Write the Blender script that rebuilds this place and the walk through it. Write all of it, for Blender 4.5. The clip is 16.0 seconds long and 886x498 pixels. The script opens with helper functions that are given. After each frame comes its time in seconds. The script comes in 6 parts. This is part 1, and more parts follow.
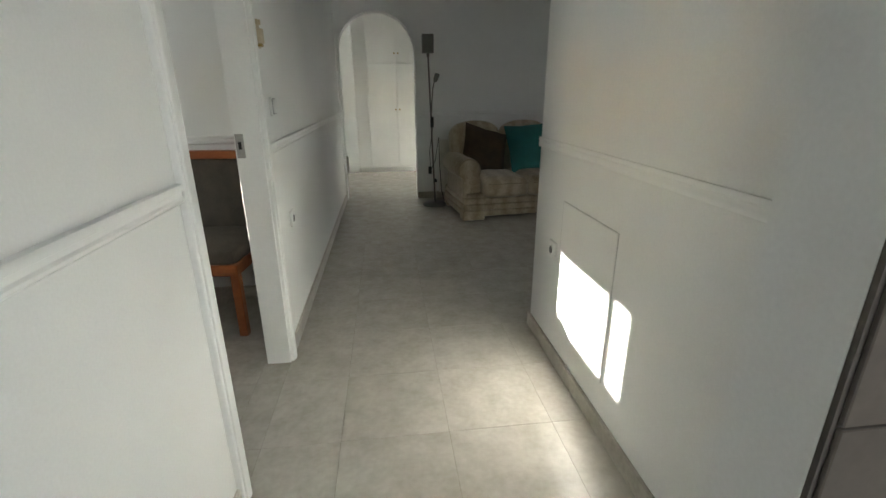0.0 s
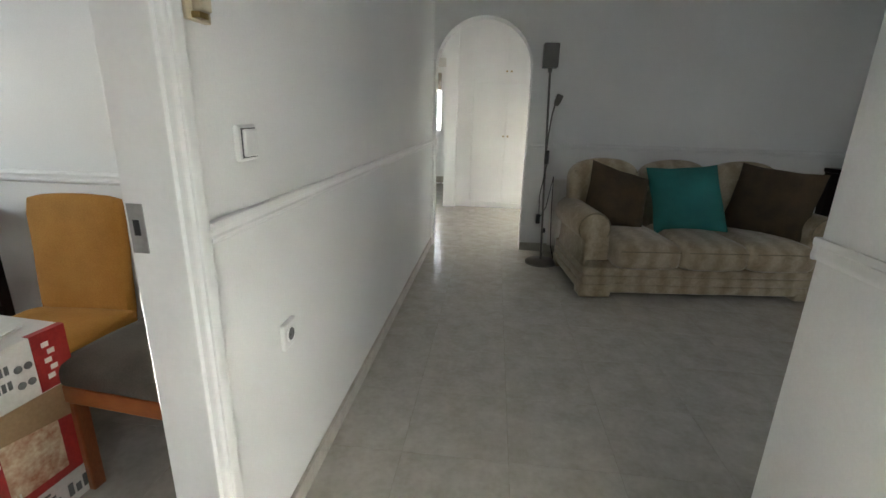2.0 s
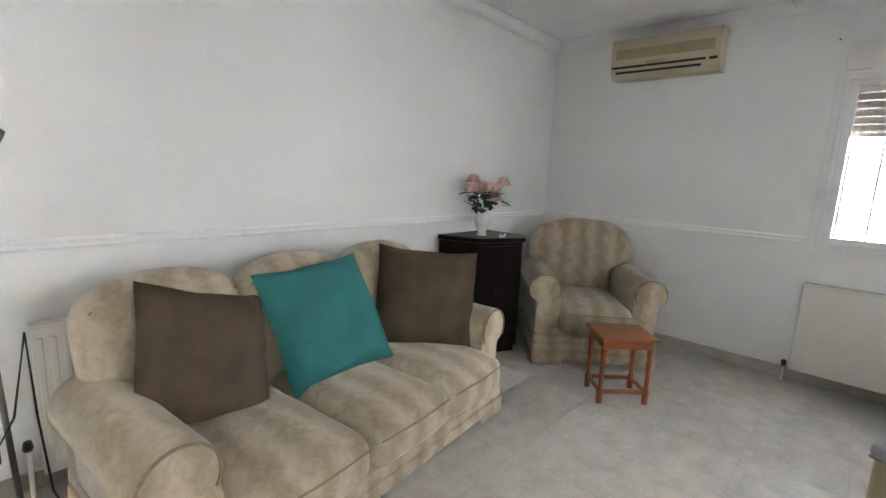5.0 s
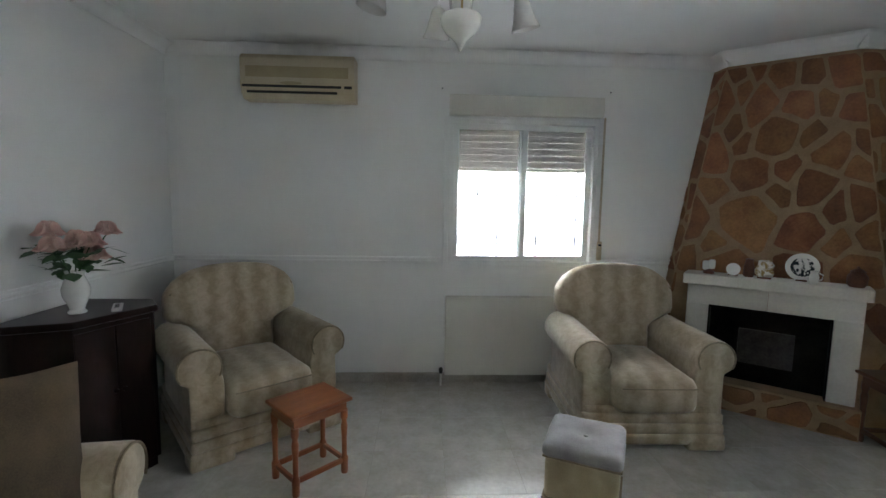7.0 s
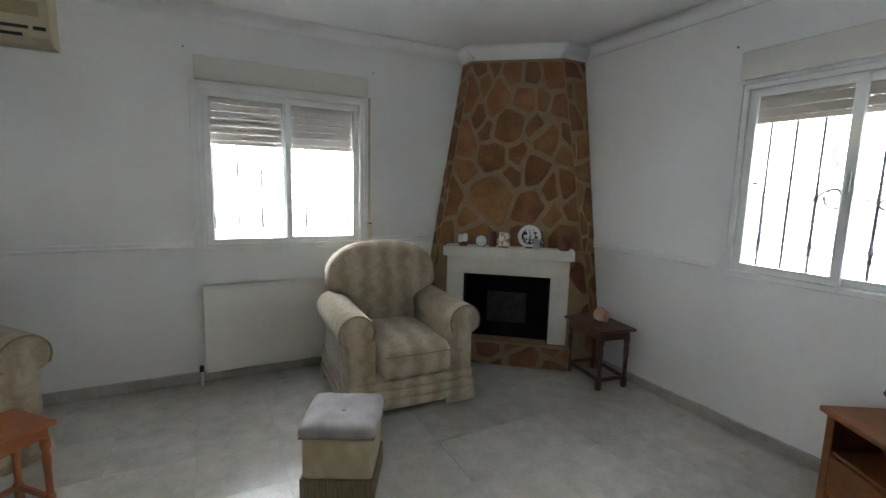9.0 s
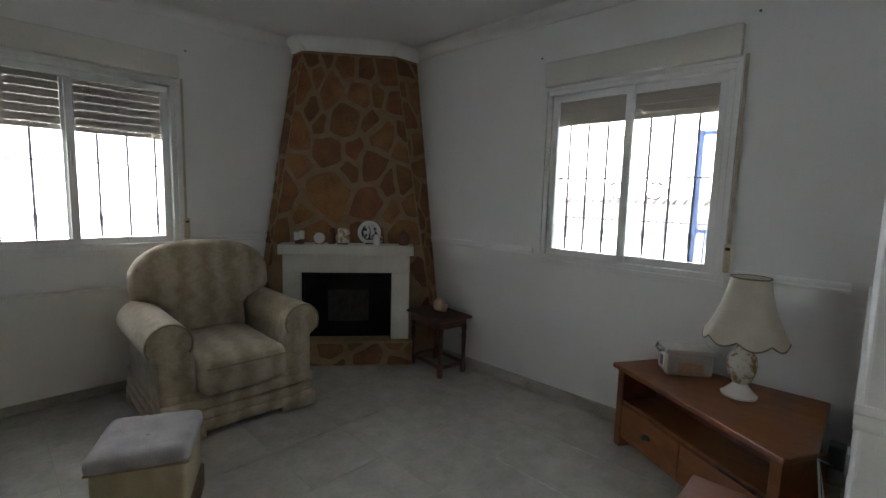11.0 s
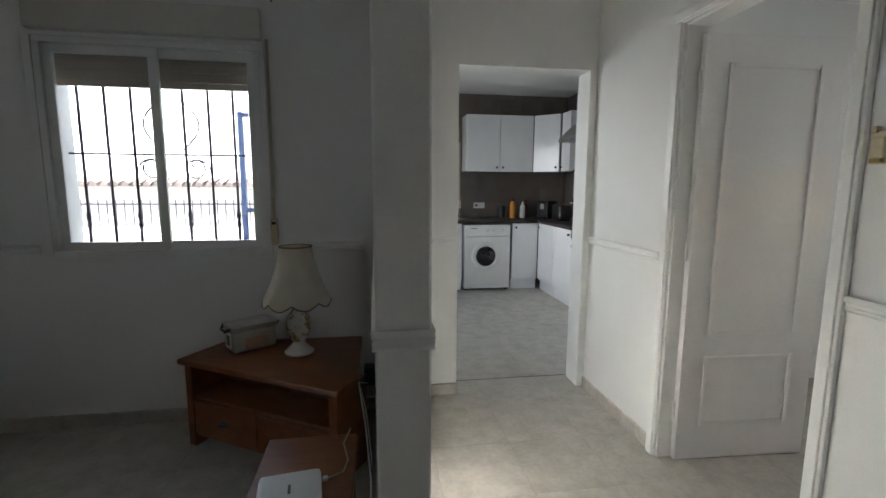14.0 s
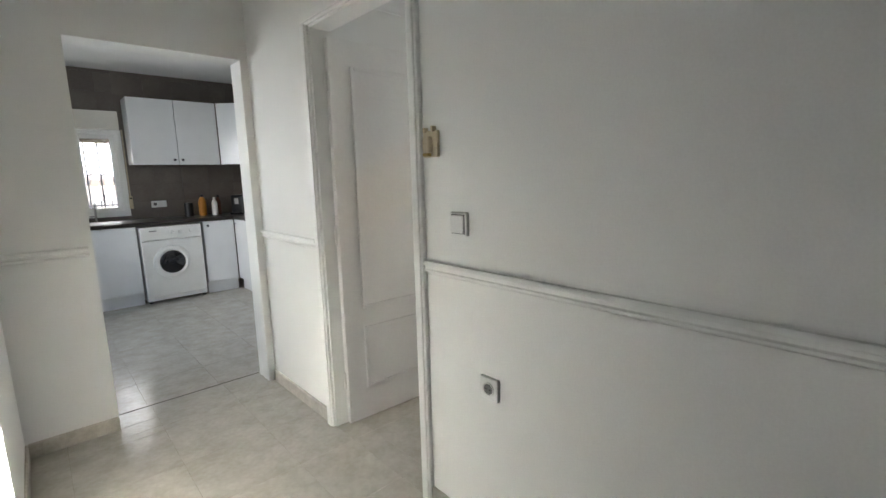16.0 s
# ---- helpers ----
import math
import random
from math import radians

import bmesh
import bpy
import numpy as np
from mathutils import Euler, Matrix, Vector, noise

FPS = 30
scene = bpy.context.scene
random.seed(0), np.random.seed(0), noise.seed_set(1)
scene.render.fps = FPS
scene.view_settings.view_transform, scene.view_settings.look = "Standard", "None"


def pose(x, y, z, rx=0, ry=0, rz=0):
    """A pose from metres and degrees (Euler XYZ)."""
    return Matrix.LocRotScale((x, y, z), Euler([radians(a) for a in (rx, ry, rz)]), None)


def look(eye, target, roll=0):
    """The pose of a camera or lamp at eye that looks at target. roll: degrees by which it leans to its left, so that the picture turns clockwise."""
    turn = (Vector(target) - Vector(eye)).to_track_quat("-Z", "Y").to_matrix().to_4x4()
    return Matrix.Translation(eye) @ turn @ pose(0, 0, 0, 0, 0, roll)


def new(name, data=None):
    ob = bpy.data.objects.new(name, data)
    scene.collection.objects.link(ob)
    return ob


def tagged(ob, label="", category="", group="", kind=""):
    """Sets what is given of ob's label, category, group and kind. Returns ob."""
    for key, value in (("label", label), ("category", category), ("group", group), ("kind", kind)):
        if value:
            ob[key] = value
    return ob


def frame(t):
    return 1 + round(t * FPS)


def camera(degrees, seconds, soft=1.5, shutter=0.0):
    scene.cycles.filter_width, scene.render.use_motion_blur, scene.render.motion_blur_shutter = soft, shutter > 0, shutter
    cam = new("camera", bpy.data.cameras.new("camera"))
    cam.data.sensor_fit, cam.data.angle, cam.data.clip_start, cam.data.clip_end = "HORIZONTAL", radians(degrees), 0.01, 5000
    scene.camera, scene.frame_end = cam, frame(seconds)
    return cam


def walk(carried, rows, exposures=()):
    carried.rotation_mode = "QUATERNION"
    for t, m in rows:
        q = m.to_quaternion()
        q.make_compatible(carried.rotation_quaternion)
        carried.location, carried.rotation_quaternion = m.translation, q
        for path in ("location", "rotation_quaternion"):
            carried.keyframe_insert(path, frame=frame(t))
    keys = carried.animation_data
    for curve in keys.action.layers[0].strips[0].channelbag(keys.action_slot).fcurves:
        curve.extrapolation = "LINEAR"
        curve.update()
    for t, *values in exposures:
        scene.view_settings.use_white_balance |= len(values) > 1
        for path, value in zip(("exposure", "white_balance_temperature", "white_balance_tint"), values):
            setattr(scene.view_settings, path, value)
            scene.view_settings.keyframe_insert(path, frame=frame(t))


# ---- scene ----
cam = camera(89.0, 16.0)
PATH = [
    (0, (0.497, -0.381, 1.21), (0.728, 1.495, 0.556), -0.3),
    (0.5, (0.485, -0.147, 1.189), (0.422, 1.758, 0.582), -0.5),
    (1, (0.496, 0.122, 1.211), (0.361, 2.007, 0.554), -1.3),
    (1.5, (0.544, 0.462, 1.208), (0.28, 2.349, 0.602), 0.6),
    (2, (0.569, 0.799, 1.231), (0.369, 2.705, 0.659), 1.5),
    (2.5, (0.565, 1.183, 1.244), (0.643, 3.104, 0.692), 2.8),
    (3, (0.628, 1.556, 1.257), (0.875, 3.486, 0.791), 2.1),
    (3.2, (0.662, 1.723, 1.253), (1.011, 3.65, 0.849), 2.4),
    (5.3, (1.093, 2.866, 1.362), (2.73, 3.979, 1.073), 3.0),
    (5.5, (1.195, 2.931, 1.382), (2.936, 3.883, 1.137), 3.1),
    (6, (1.326, 3.009, 1.416), (3.216, 3.626, 1.198), 2.1),
    (6.5, (1.414, 3.179, 1.493), (3.393, 3.384, 1.283), 0.8),
    (7, (1.418, 3.133, 1.451), (3.405, 3.044, 1.235), 0.9),
    (7.5, (1.446, 3.103, 1.48), (3.4, 2.762, 1.229), 1.9),
    (8, (1.435, 3.059, 1.454), (3.349, 2.539, 1.194), 1.6),
    (8.5, (1.418, 2.97, 1.432), (3.272, 2.269, 1.165), 1.9),
    (9, (1.394, 2.879, 1.428), (3.155, 1.971, 1.152), 1.4),
    (9.2, (1.358, 2.814, 1.406), (3.087, 1.844, 1.135), 1.4),
    (11.3, (1.382, 2.788, 1.338), (2.603, 1.224, 1.085), 1.2),
    (11.5, (1.438, 2.882, 1.381), (2.529, 1.229, 1.106), 0.9),
    (12, (1.456, 2.795, 1.34), (2.282, 0.993, 1.074), 0.6),
    (12.5, (1.461, 2.748, 1.326), (2.018, 0.844, 1.067), 0.4),
    (13, (1.447, 2.741, 1.323), (1.765, 0.785, 1.056), 0.7),
    (13.5, (1.4, 2.719, 1.314), (1.38, 0.74, 1.031), 0.4),
    (14, (1.357, 2.709, 1.316), (1.064, 0.749, 1.045), 0.3),
    (14.5, (1.295, 2.708, 1.329), (0.728, 0.814, 1.028), -0.3),
    (15, (1.202, 2.753, 1.327), (0.248, 1.022, 1.022), -0.4),
    (15.5, (1.147, 2.824, 1.319), (-0.018, 1.23, 1.002), -1.2),
    (16, (1.065, 2.887, 1.321), (-0.258, 1.422, 0.999), -1.5),
]
# seconds, stops
EXPOSURES = [(0, 3.62, 6600, 6), (0.5, 3.32, 6600, 7), (1.0, 3.3, 6600, 8), (1.5, 3.45, 6600, 9), (2.0, 4.16, 6400, 9), (2.5, 4.8, 6300, 10), (3.0, 5.2, 6200, 9), (5.3, 6.25, 6400, 14), (5.6, 6.0, 6400, 13), (6.0, 5.33, 6300, 11), (7.0, 5.45, 6100, 9), (7.5, 5.9, 6050, 10), (8.0, 6.1, 6050, 10), (8.5, 5.93, 6100, 10), (9.2, 5.33, 6300, 10), (11.3, 4.53, 6400, 10), (12.0, 4.38, 6400, 10), (12.5, 4.53, 6500, 10), (13.0, 4.35, 6500, 10), (14.0, 3.56, 6400, 10), (15.0, 3.68, 6400, 10), (15.5, 4.04, 6500, 10), (16, 4.03, 6500, 10)]
walk(cam, [(t, look(eye, target, roll)) for t, eye, target, roll in PATH], EXPOSURES)

# ---- world, sun, exposure ----
SUN_ELEV, SUN_AZ = 14.0, 276.6
world = bpy.data.worlds.new("sky")
scene.world = world
world.use_nodes = True
wn = world.node_tree.nodes
sky = wn.new("ShaderNodeTexSky")
sky.sky_type, sky.sun_disc = "NISHITA", False
sky.sun_elevation, sky.sun_rotation = radians(SUN_ELEV), radians(SUN_AZ)
wn["Background"].inputs["Strength"].default_value = 0.05
world.node_tree.links.new(sky.outputs[0], wn["Background"].inputs["Color"])
sun_data = bpy.data.lights.new("sun", "SUN")
sun_data.energy, sun_data.angle, sun_data.color = 5.0, radians(0.53), (1.0, 0.955, 0.89)
sun = new("sun", sun_data)
a, e = radians(SUN_AZ), radians(SUN_ELEV)
sun.matrix_world = look((0, 0, 9), (-math.sin(a) * math.cos(e), -math.cos(a) * math.cos(e), 9 - math.sin(e)))


def daylight_fill(name, x, y, z, toward, w, h, watts):
    """An area lamp that adds daylight at a wall opening."""
    d = bpy.data.lights.new(name, "AREA")
    d.shape, d.size, d.size_y, d.energy, d.color = "RECTANGLE", w, h, watts, (0.93, 0.97, 1.0)
    ob = new(name, d)
    ob.matrix_world = look((x, y, z), (x + toward[0], y + toward[1], z + toward[2]))
    return ob


# added lamp in the unseen passage wall, brightens the lobby
daylight_fill("daylight_fill", -1.44, 6.575, 1.175, (1, 0, -0.25), 0.5, 0.32, 0.3)
daylight_fill("daylight_fill", -2.5, 1.45, 1.285, (1, 0, -0.15), 0.86, 0.3, 0.95)
# added kitchen lamp, out of view, aimed at the doorway to brighten the hall
daylight_fill("daylight_fill", 1.58, -1.7, 1.45, (-0.8, 0.8, -0.1), 1.3, 1.1, 0.9)

# ---- materials ----


def principled(name, rough=0.6, metal=0.0):
    m = bpy.data.materials.new(name)
    m.use_nodes = True
    b = m.node_tree.nodes["Principled BSDF"]
    b.inputs["Roughness"].default_value, b.inputs["Metallic"].default_value = rough, metal
    return m, m.node_tree.nodes, m.node_tree.links, b


def mottled(name, dark, light, scale=8.0, fine=90.0, rough=0.6, bump=0.1, metal=0.0, stretch=(1, 1, 1), vary=0.0, soft=(0.35, 0.65), hue=0.0):
    """Two-scale noise between two colours, with fine relief."""
    m, n, l, b = principled(name, rough, metal)
    co = n.new("ShaderNodeTexCoord")
    mp = n.new("ShaderNodeMapping")
    mp.inputs["Scale"].default_value = stretch
    l.new(co.outputs["Object"], mp.inputs["Vector"])
    vec = mp.outputs[0]
    if vary:
        info = n.new("ShaderNodeObjectInfo")
        off = n.new("ShaderNodeVectorMath")
        off.operation = "MULTIPLY_ADD"
        l.new(info.outputs["Random"], off.inputs[0])
        off.inputs[1].default_value = (37, 19, 53)
        l.new(vec, off.inputs[2])
        vec = off.outputs[0]
    a1, a2 = n.new("ShaderNodeTexNoise"), n.new("ShaderNodeTexNoise")
    a1.inputs["Scale"].default_value, a1.inputs["Detail"].default_value = scale, 6
    a2.inputs["Scale"].default_value, a2.inputs["Detail"].default_value = fine, 3
    l.new(vec, a1.inputs["Vector"]), l.new(vec, a2.inputs["Vector"])
    mixf = n.new("ShaderNodeMix")
    mixf.inputs["Factor"].default_value = 0.35
    l.new(a1.outputs["Fac"], mixf.inputs[2]), l.new(a2.outputs["Fac"], mixf.inputs[3])
    ramp = n.new("ShaderNodeValToRGB")
    ramp.color_ramp.elements[0].position, ramp.color_ramp.elements[1].position = soft
    ramp.color_ramp.elements[0].color, ramp.color_ramp.elements[1].color = (*dark, 1), (*light, 1)
    l.new(mixf.outputs[0], ramp.inputs[0])
    col = ramp.outputs[0]
    if vary:
        hsv = n.new("ShaderNodeHueSaturation")
        mr = n.new("ShaderNodeMapRange")
        mr.inputs[3].default_value, mr.inputs[4].default_value = 1 - vary, 1 + vary
        l.new(info.outputs["Random"], mr.inputs[0]), l.new(mr.outputs[0], hsv.inputs["Value"]), l.new(col, hsv.inputs["Color"])
        if hue:
            turn, frac = n.new("ShaderNodeMapRange"), n.new("ShaderNodeMath")
            frac.operation, frac.inputs[1].default_value = "MULTIPLY_ADD", 7.31
            wrap = n.new("ShaderNodeMath")
            wrap.operation = "FRACT"
            turn.inputs[3].default_value, turn.inputs[4].default_value = 0.5 - hue, 0.5 + hue
            l.new(info.outputs["Random"], frac.inputs[0]), l.new(frac.outputs[0], wrap.inputs[0]), l.new(wrap.outputs[0], turn.inputs[0]), l.new(turn.outputs[0], hsv.inputs["Hue"])
        col = hsv.outputs[0]
    l.new(col, b.inputs["Base Color"])
    rr = n.new("ShaderNodeMapRange")
    rr.inputs[3].default_value, rr.inputs[4].default_value = rough * 0.85, min(1, rough * 1.15)
    l.new(a1.outputs["Fac"], rr.inputs[0]), l.new(rr.outputs[0], b.inputs["Roughness"])
    if bump:
        bp = n.new("ShaderNodeBump")
        bp.inputs["Strength"].default_value, bp.inputs["Distance"].default_value = bump, 0.01
        l.new(mixf.outputs[0], bp.inputs["Height"]), l.new(bp.outputs[0], b.inputs["Normal"])
    return m


WALL = mottled("white_wall_paint", (0.76, 0.76, 0.74), (0.83, 0.83, 0.81), 1.3, 160, 0.55, 0.06)
def stained(m, centre, reach, depth):
    """Darkens a paint in one soft, ragged patch."""
    n, l = m.node_tree.nodes, m.node_tree.links
    b = n["Principled BSDF"]
    col = b.inputs["Base Color"].links[0].from_socket
    co, sub, sc, ln, tx, ad, mr, mx = (n.new(k) for k in ("ShaderNodeTexCoord", "ShaderNodeVectorMath", "ShaderNodeVectorMath", "ShaderNodeVectorMath", "ShaderNodeTexNoise", "ShaderNodeMath", "ShaderNodeMapRange", "ShaderNodeMix"))
    sub.operation, sc.operation, ln.operation, ad.operation = "SUBTRACT", "DIVIDE", "LENGTH", "MULTIPLY_ADD"
    sub.inputs[1].default_value, sc.inputs[1].default_value = centre, reach
    tx.inputs["Scale"].default_value, tx.inputs["Detail"].default_value = 5, 4
    l.new(co.outputs["Object"], sub.inputs[0]), l.new(sub.outputs[0], sc.inputs[0]), l.new(sc.outputs[0], ln.inputs[0])
    l.new(co.outputs["Object"], tx.inputs["Vector"])
    l.new(tx.outputs["Fac"], ad.inputs[0]), l.new(ln.outputs["Value"], ad.inputs[2])
    ad.inputs[1].default_value = 0.8
    mr.inputs[1].default_value, mr.inputs[2].default_value, mr.inputs[3].default_value, mr.inputs[4].default_value = 0.5, 1.4, depth, 0.0
    l.new(ad.outputs[0], mr.inputs[0])
    mx.data_type = "RGBA"
    l.new(mr.outputs[0], mx.inputs[0]), l.new(col, mx.inputs[6])
    mx.inputs[7].default_value = (0.2, 0.18, 0.15, 1)
    l.new(mx.outputs[2], b.inputs["Base Color"])
    return m


CEILS = stained(mottled("stained_ceiling_paint", (0.78, 0.78, 0.77), (0.84, 0.84, 0.83), 1.5, 200, 0.8, 0.04), (4.82, 4.02, 2.52), (0.22, 0.5, 0.2), 0.55)
CEIL = mottled("ceiling_paint", (0.78, 0.78, 0.77), (0.84, 0.84, 0.83), 1.5, 200, 0.8, 0.04)
TRIM = mottled("white_gloss_paint", (0.78, 0.78, 0.76), (0.83, 0.83, 0.81), 3, 80, 0.35, 0.03)
DOORP = mottled("white_door_paint", (0.74, 0.73, 0.71), (0.8, 0.79, 0.77), 3, 80, 0.4, 0.03)
STONEF = mottled("marble_tile", (0.43, 0.40, 0.345), (0.55, 0.525, 0.47), 9, 42, 0.2, 0.0, vary=0.02, soft=(0.34, 0.66))
STONEF.node_tree.nodes["Principled BSDF"].inputs["Specular IOR Level"].default_value = 0.25
GROUT = mottled("grout", (0.26, 0.24, 0.20), (0.46, 0.43, 0.375), 20, 120, 0.9, 0.1)
HAIRLINE = mottled("hairline_joint", (0.52, 0.52, 0.51), (0.64, 0.64, 0.62), 20, 120, 0.9, 0.05)
BOXP = mottled("cream_box_paint", (0.64, 0.62, 0.56), (0.71, 0.69, 0.63), 3, 80, 0.45, 0.03)
SKIRT = mottled("marble_skirting", (0.36, 0.33, 0.28), (0.52, 0.49, 0.43), 9, 60, 0.3, 0.02)
WALLOUT = mottled("outside_render", (0.72, 0.7, 0.66), (0.82, 0.8, 0.77), 2, 60, 0.9, 0.2)

def damask(name):
    """Woven beige cloth: broad faint stripes with a leafy figure and a fine weave."""
    m, n, l, b = principled(name, 0.88)
    co, mp, w1 = n.new("ShaderNodeTexCoord"), n.new("ShaderNodeMapping"), n.new("ShaderNodeTexWave")
    n1, n2, n3 = n.new("ShaderNodeTexNoise"), n.new("ShaderNodeTexNoise"), n.new("ShaderNodeTexNoise")
    w1.bands_direction, w1.wave_profile = "X", "SIN"
    w1.inputs["Scale"].default_value, w1.inputs["Distortion"].default_value, w1.inputs["Detail"].default_value, w1.inputs["Detail Scale"].default_value = 2.1, 2.6, 2.0, 6.0
    n1.inputs["Scale"].default_value, n1.inputs["Detail"].default_value, n1.inputs["Distortion"].default_value = 22, 3, 1.6
    n2.inputs["Scale"].default_value, n2.inputs["Detail"].default_value = 320, 2
    n3.inputs["Scale"].default_value, n3.inputs["Detail"].default_value = 2.2, 3
    l.new(co.outputs["Object"], mp.inputs["Vector"])
    for q in (w1, n1, n2, n3):
        l.new(mp.outputs[0], q.inputs["Vector"])
    acc = None
    for q, k in ((w1.outputs["Fac"], 0.22), (n1.outputs["Fac"], 0.45), (n2.outputs["Fac"], 0.25), (n3.outputs["Fac"], 0.35)):
        a_ = n.new("ShaderNodeMath")
        a_.operation = "MULTIPLY_ADD"
        l.new(q, a_.inputs[0])
        a_.inputs[1].default_value = k
        if acc:
            l.new(acc, a_.inputs[2])
        else:
            a_.inputs[2].default_value = -0.14
        acc = a_.outputs[0]
    rp = n.new("ShaderNodeValToRGB")
    rp.color_ramp.elements[0].position, rp.color_ramp.elements[1].position = 0.3, 0.72
    rp.color_ramp.elements[0].color, rp.color_ramp.elements[1].color = (0.30, 0.235, 0.15, 1), (0.52, 0.435, 0.315, 1)
    l.new(acc, rp.inputs[0]), l.new(rp.outputs[0], b.inputs["Base Color"])
    b.inputs["Sheen Weight"].default_value, b.inputs["Sheen Roughness"].default_value = 0.35, 0.4
    bp = n.new("ShaderNodeBump")
    bp.inputs["Strength"].default_value, bp.inputs["Distance"].default_value = 0.3, 0.008
    l.new(acc, bp.inputs["Height"]), l.new(bp.outputs[0], b.inputs["Normal"])
    return m


FABRIC = damask("beige_damask")
PIPING = mottled("tan_piping", (0.2, 0.16, 0.1), (0.3, 0.25, 0.17), 30, 200, 0.9, 0.2)
BROWN = mottled("brown_velvet", (0.05, 0.031, 0.014), (0.1, 0.067, 0.035), 9, 220, 0.85, 0.3)
TEAL = mottled("teal_cotton", (0.008, 0.125, 0.118), (0.02, 0.19, 0.175), 7, 260, 0.8, 0.25)
VELVET = mottled("grey_velvet", (0.27, 0.25, 0.25), (0.4, 0.38, 0.37), 10, 200, 0.8, 0.2)
GOLD = mottled("gold_velvet", (0.31, 0.25, 0.145), (0.45, 0.38, 0.245), 9, 200, 0.85, 0.3)
FRINGE = mottled("brown_fringe", (0.14, 0.1, 0.06), (0.27, 0.21, 0.13), 60, 220, 0.95, 0.5, stretch=(3, 3, 0.3))
DARKW = mottled("dark_mahogany", (0.006, 0.003, 0.0025), (0.017, 0.007, 0.006), 6, 70, 0.32, 0.05, stretch=(1, 1, 0.2))
DARKW.node_tree.nodes["Principled BSDF"].inputs["Specular IOR Level"].default_value = 0.18
ORANGEW = mottled("orange_pine", (0.21, 0.055, 0.016), (0.33, 0.105, 0.032), 5, 60, 0.32, 0.05, stretch=(0.4, 3, 1))
REDW = mottled("red_stained_pine", (0.165, 0.05, 0.013), (0.29, 0.10, 0.028), 5, 60, 0.34, 0.06, stretch=(0.5, 3, 3))
BROWNW = mottled("brown_stained_wood", (0.07, 0.025, 0.011), (0.14, 0.05, 0.022), 6, 60, 0.38, 0.05, stretch=(1, 1, 0.3))
STONE = mottled("red_sandstone", (0.17, 0.07, 0.028), (0.32, 0.15, 0.062), 7, 60, 0.8, 0.5, vary=0.28, hue=0.01)
MORTAR = mottled("tan_mortar", (0.285, 0.18, 0.095), (0.385, 0.255, 0.145), 14, 120, 0.9, 0.5)
MARBLE = mottled("cream_marble", (0.60, 0.57, 0.5), (0.72, 0.69, 0.62), 6, 60, 0.35, 0.03)
# near-black colour stands in for the darkness of a deep firebox
BLACK = mottled("firebox_black", (0.004, 0.0035, 0.003), (0.014, 0.011, 0.009), 8, 60, 0.9, 0.2)
BLACK.node_tree.nodes["Principled BSDF"].inputs["Specular IOR Level"].default_value = 0.1
FIREBK = mottled("ashy_iron", (0.01, 0.009, 0.008), (0.05, 0.045, 0.04), 16, 60, 0.85, 0.3)
BLACKP = mottled("black_plastic", (0.010, 0.010, 0.011), (0.02, 0.02, 0.021), 8, 90, 0.35, 0.02)
ALU = mottled("white_aluminium", (0.74, 0.74, 0.72), (0.82, 0.82, 0.8), 4, 80, 0.35, 0.02)
SLAT = mottled("beige_pvc_slat", (0.28, 0.24, 0.18), (0.36, 0.31, 0.24), 6, 80, 0.55, 0.03)
IRON = mottled("painted_iron", (0.03, 0.03, 0.04), (0.07, 0.07, 0.09), 10, 90, 0.5, 0.1)
CREAM = mottled("aged_cream_plastic", (0.50, 0.42, 0.28), (0.60, 0.52, 0.37), 4, 80, 0.45, 0.02)
CREAMD = mottled("aged_grille_plastic", (0.34, 0.27, 0.15), (0.44, 0.36, 0.22), 4, 120, 0.5, 0.05)
WHITEP = mottled("white_plastic", (0.72, 0.72, 0.7), (0.8, 0.8, 0.78), 5, 90, 0.3, 0.01)
LACQ = mottled("white_lacquer", (0.74, 0.75, 0.76), (0.8, 0.81, 0.82), 3, 80, 0.14, 0.01)
RADP = mottled("radiator_enamel", (0.70, 0.675, 0.61), (0.76, 0.735, 0.67), 3, 90, 0.35, 0.01)
LAMPM = mottled("dull_nickel", (0.14, 0.135, 0.13), (0.2, 0.19, 0.18), 4, 120, 0.45, 0.02, metal=0.7)
STEEL = mottled("brushed_steel", (0.32, 0.31, 0.30), (0.42, 0.41, 0.40), 4, 120, 0.38, 0.02, metal=1.0)
BRASS = mottled("dull_brass", (0.34, 0.24, 0.09), (0.46, 0.34, 0.15), 6, 90, 0.35, 0.03, metal=1.0)
PORC = mottled("white_porcelain", (0.74, 0.73, 0.69), (0.8, 0.79, 0.75), 4, 60, 0.12, 0.0)
GILTP = mottled("gilt_flowered_porcelain", (0.38, 0.26, 0.10), (0.74, 0.70, 0.6), 26, 60, 0.14, 0.0, soft=(0.44, 0.52))
SHADE = mottled("cream_silk_shade", (0.62, 0.56, 0.44), (0.72, 0.66, 0.54), 10, 160, 0.85, 0.1)
FROST = mottled("frosted_white_glass", (0.72, 0.71, 0.68), (0.8, 0.79, 0.76), 6, 60, 0.2, 0.0)
PINK = mottled("pink_silk_petal", (0.78, 0.48, 0.42), (0.88, 0.68, 0.60), 30, 160, 0.7, 0.1, vary=0.12)
LEAF = mottled("green_silk_leaf", (0.03, 0.075, 0.025), (0.07, 0.14, 0.05), 30, 160, 0.6, 0.1, vary=0.2)
TERRA = mottled("brown_clay", (0.10, 0.035, 0.018), (0.19, 0.075, 0.04), 9, 90, 0.5, 0.1)
PLATED = mottled("dark_painted_plate", (0.03, 0.04, 0.05), (0.72, 0.71, 0.68), 34, 60, 0.2, 0.0, soft=(0.47, 0.51))
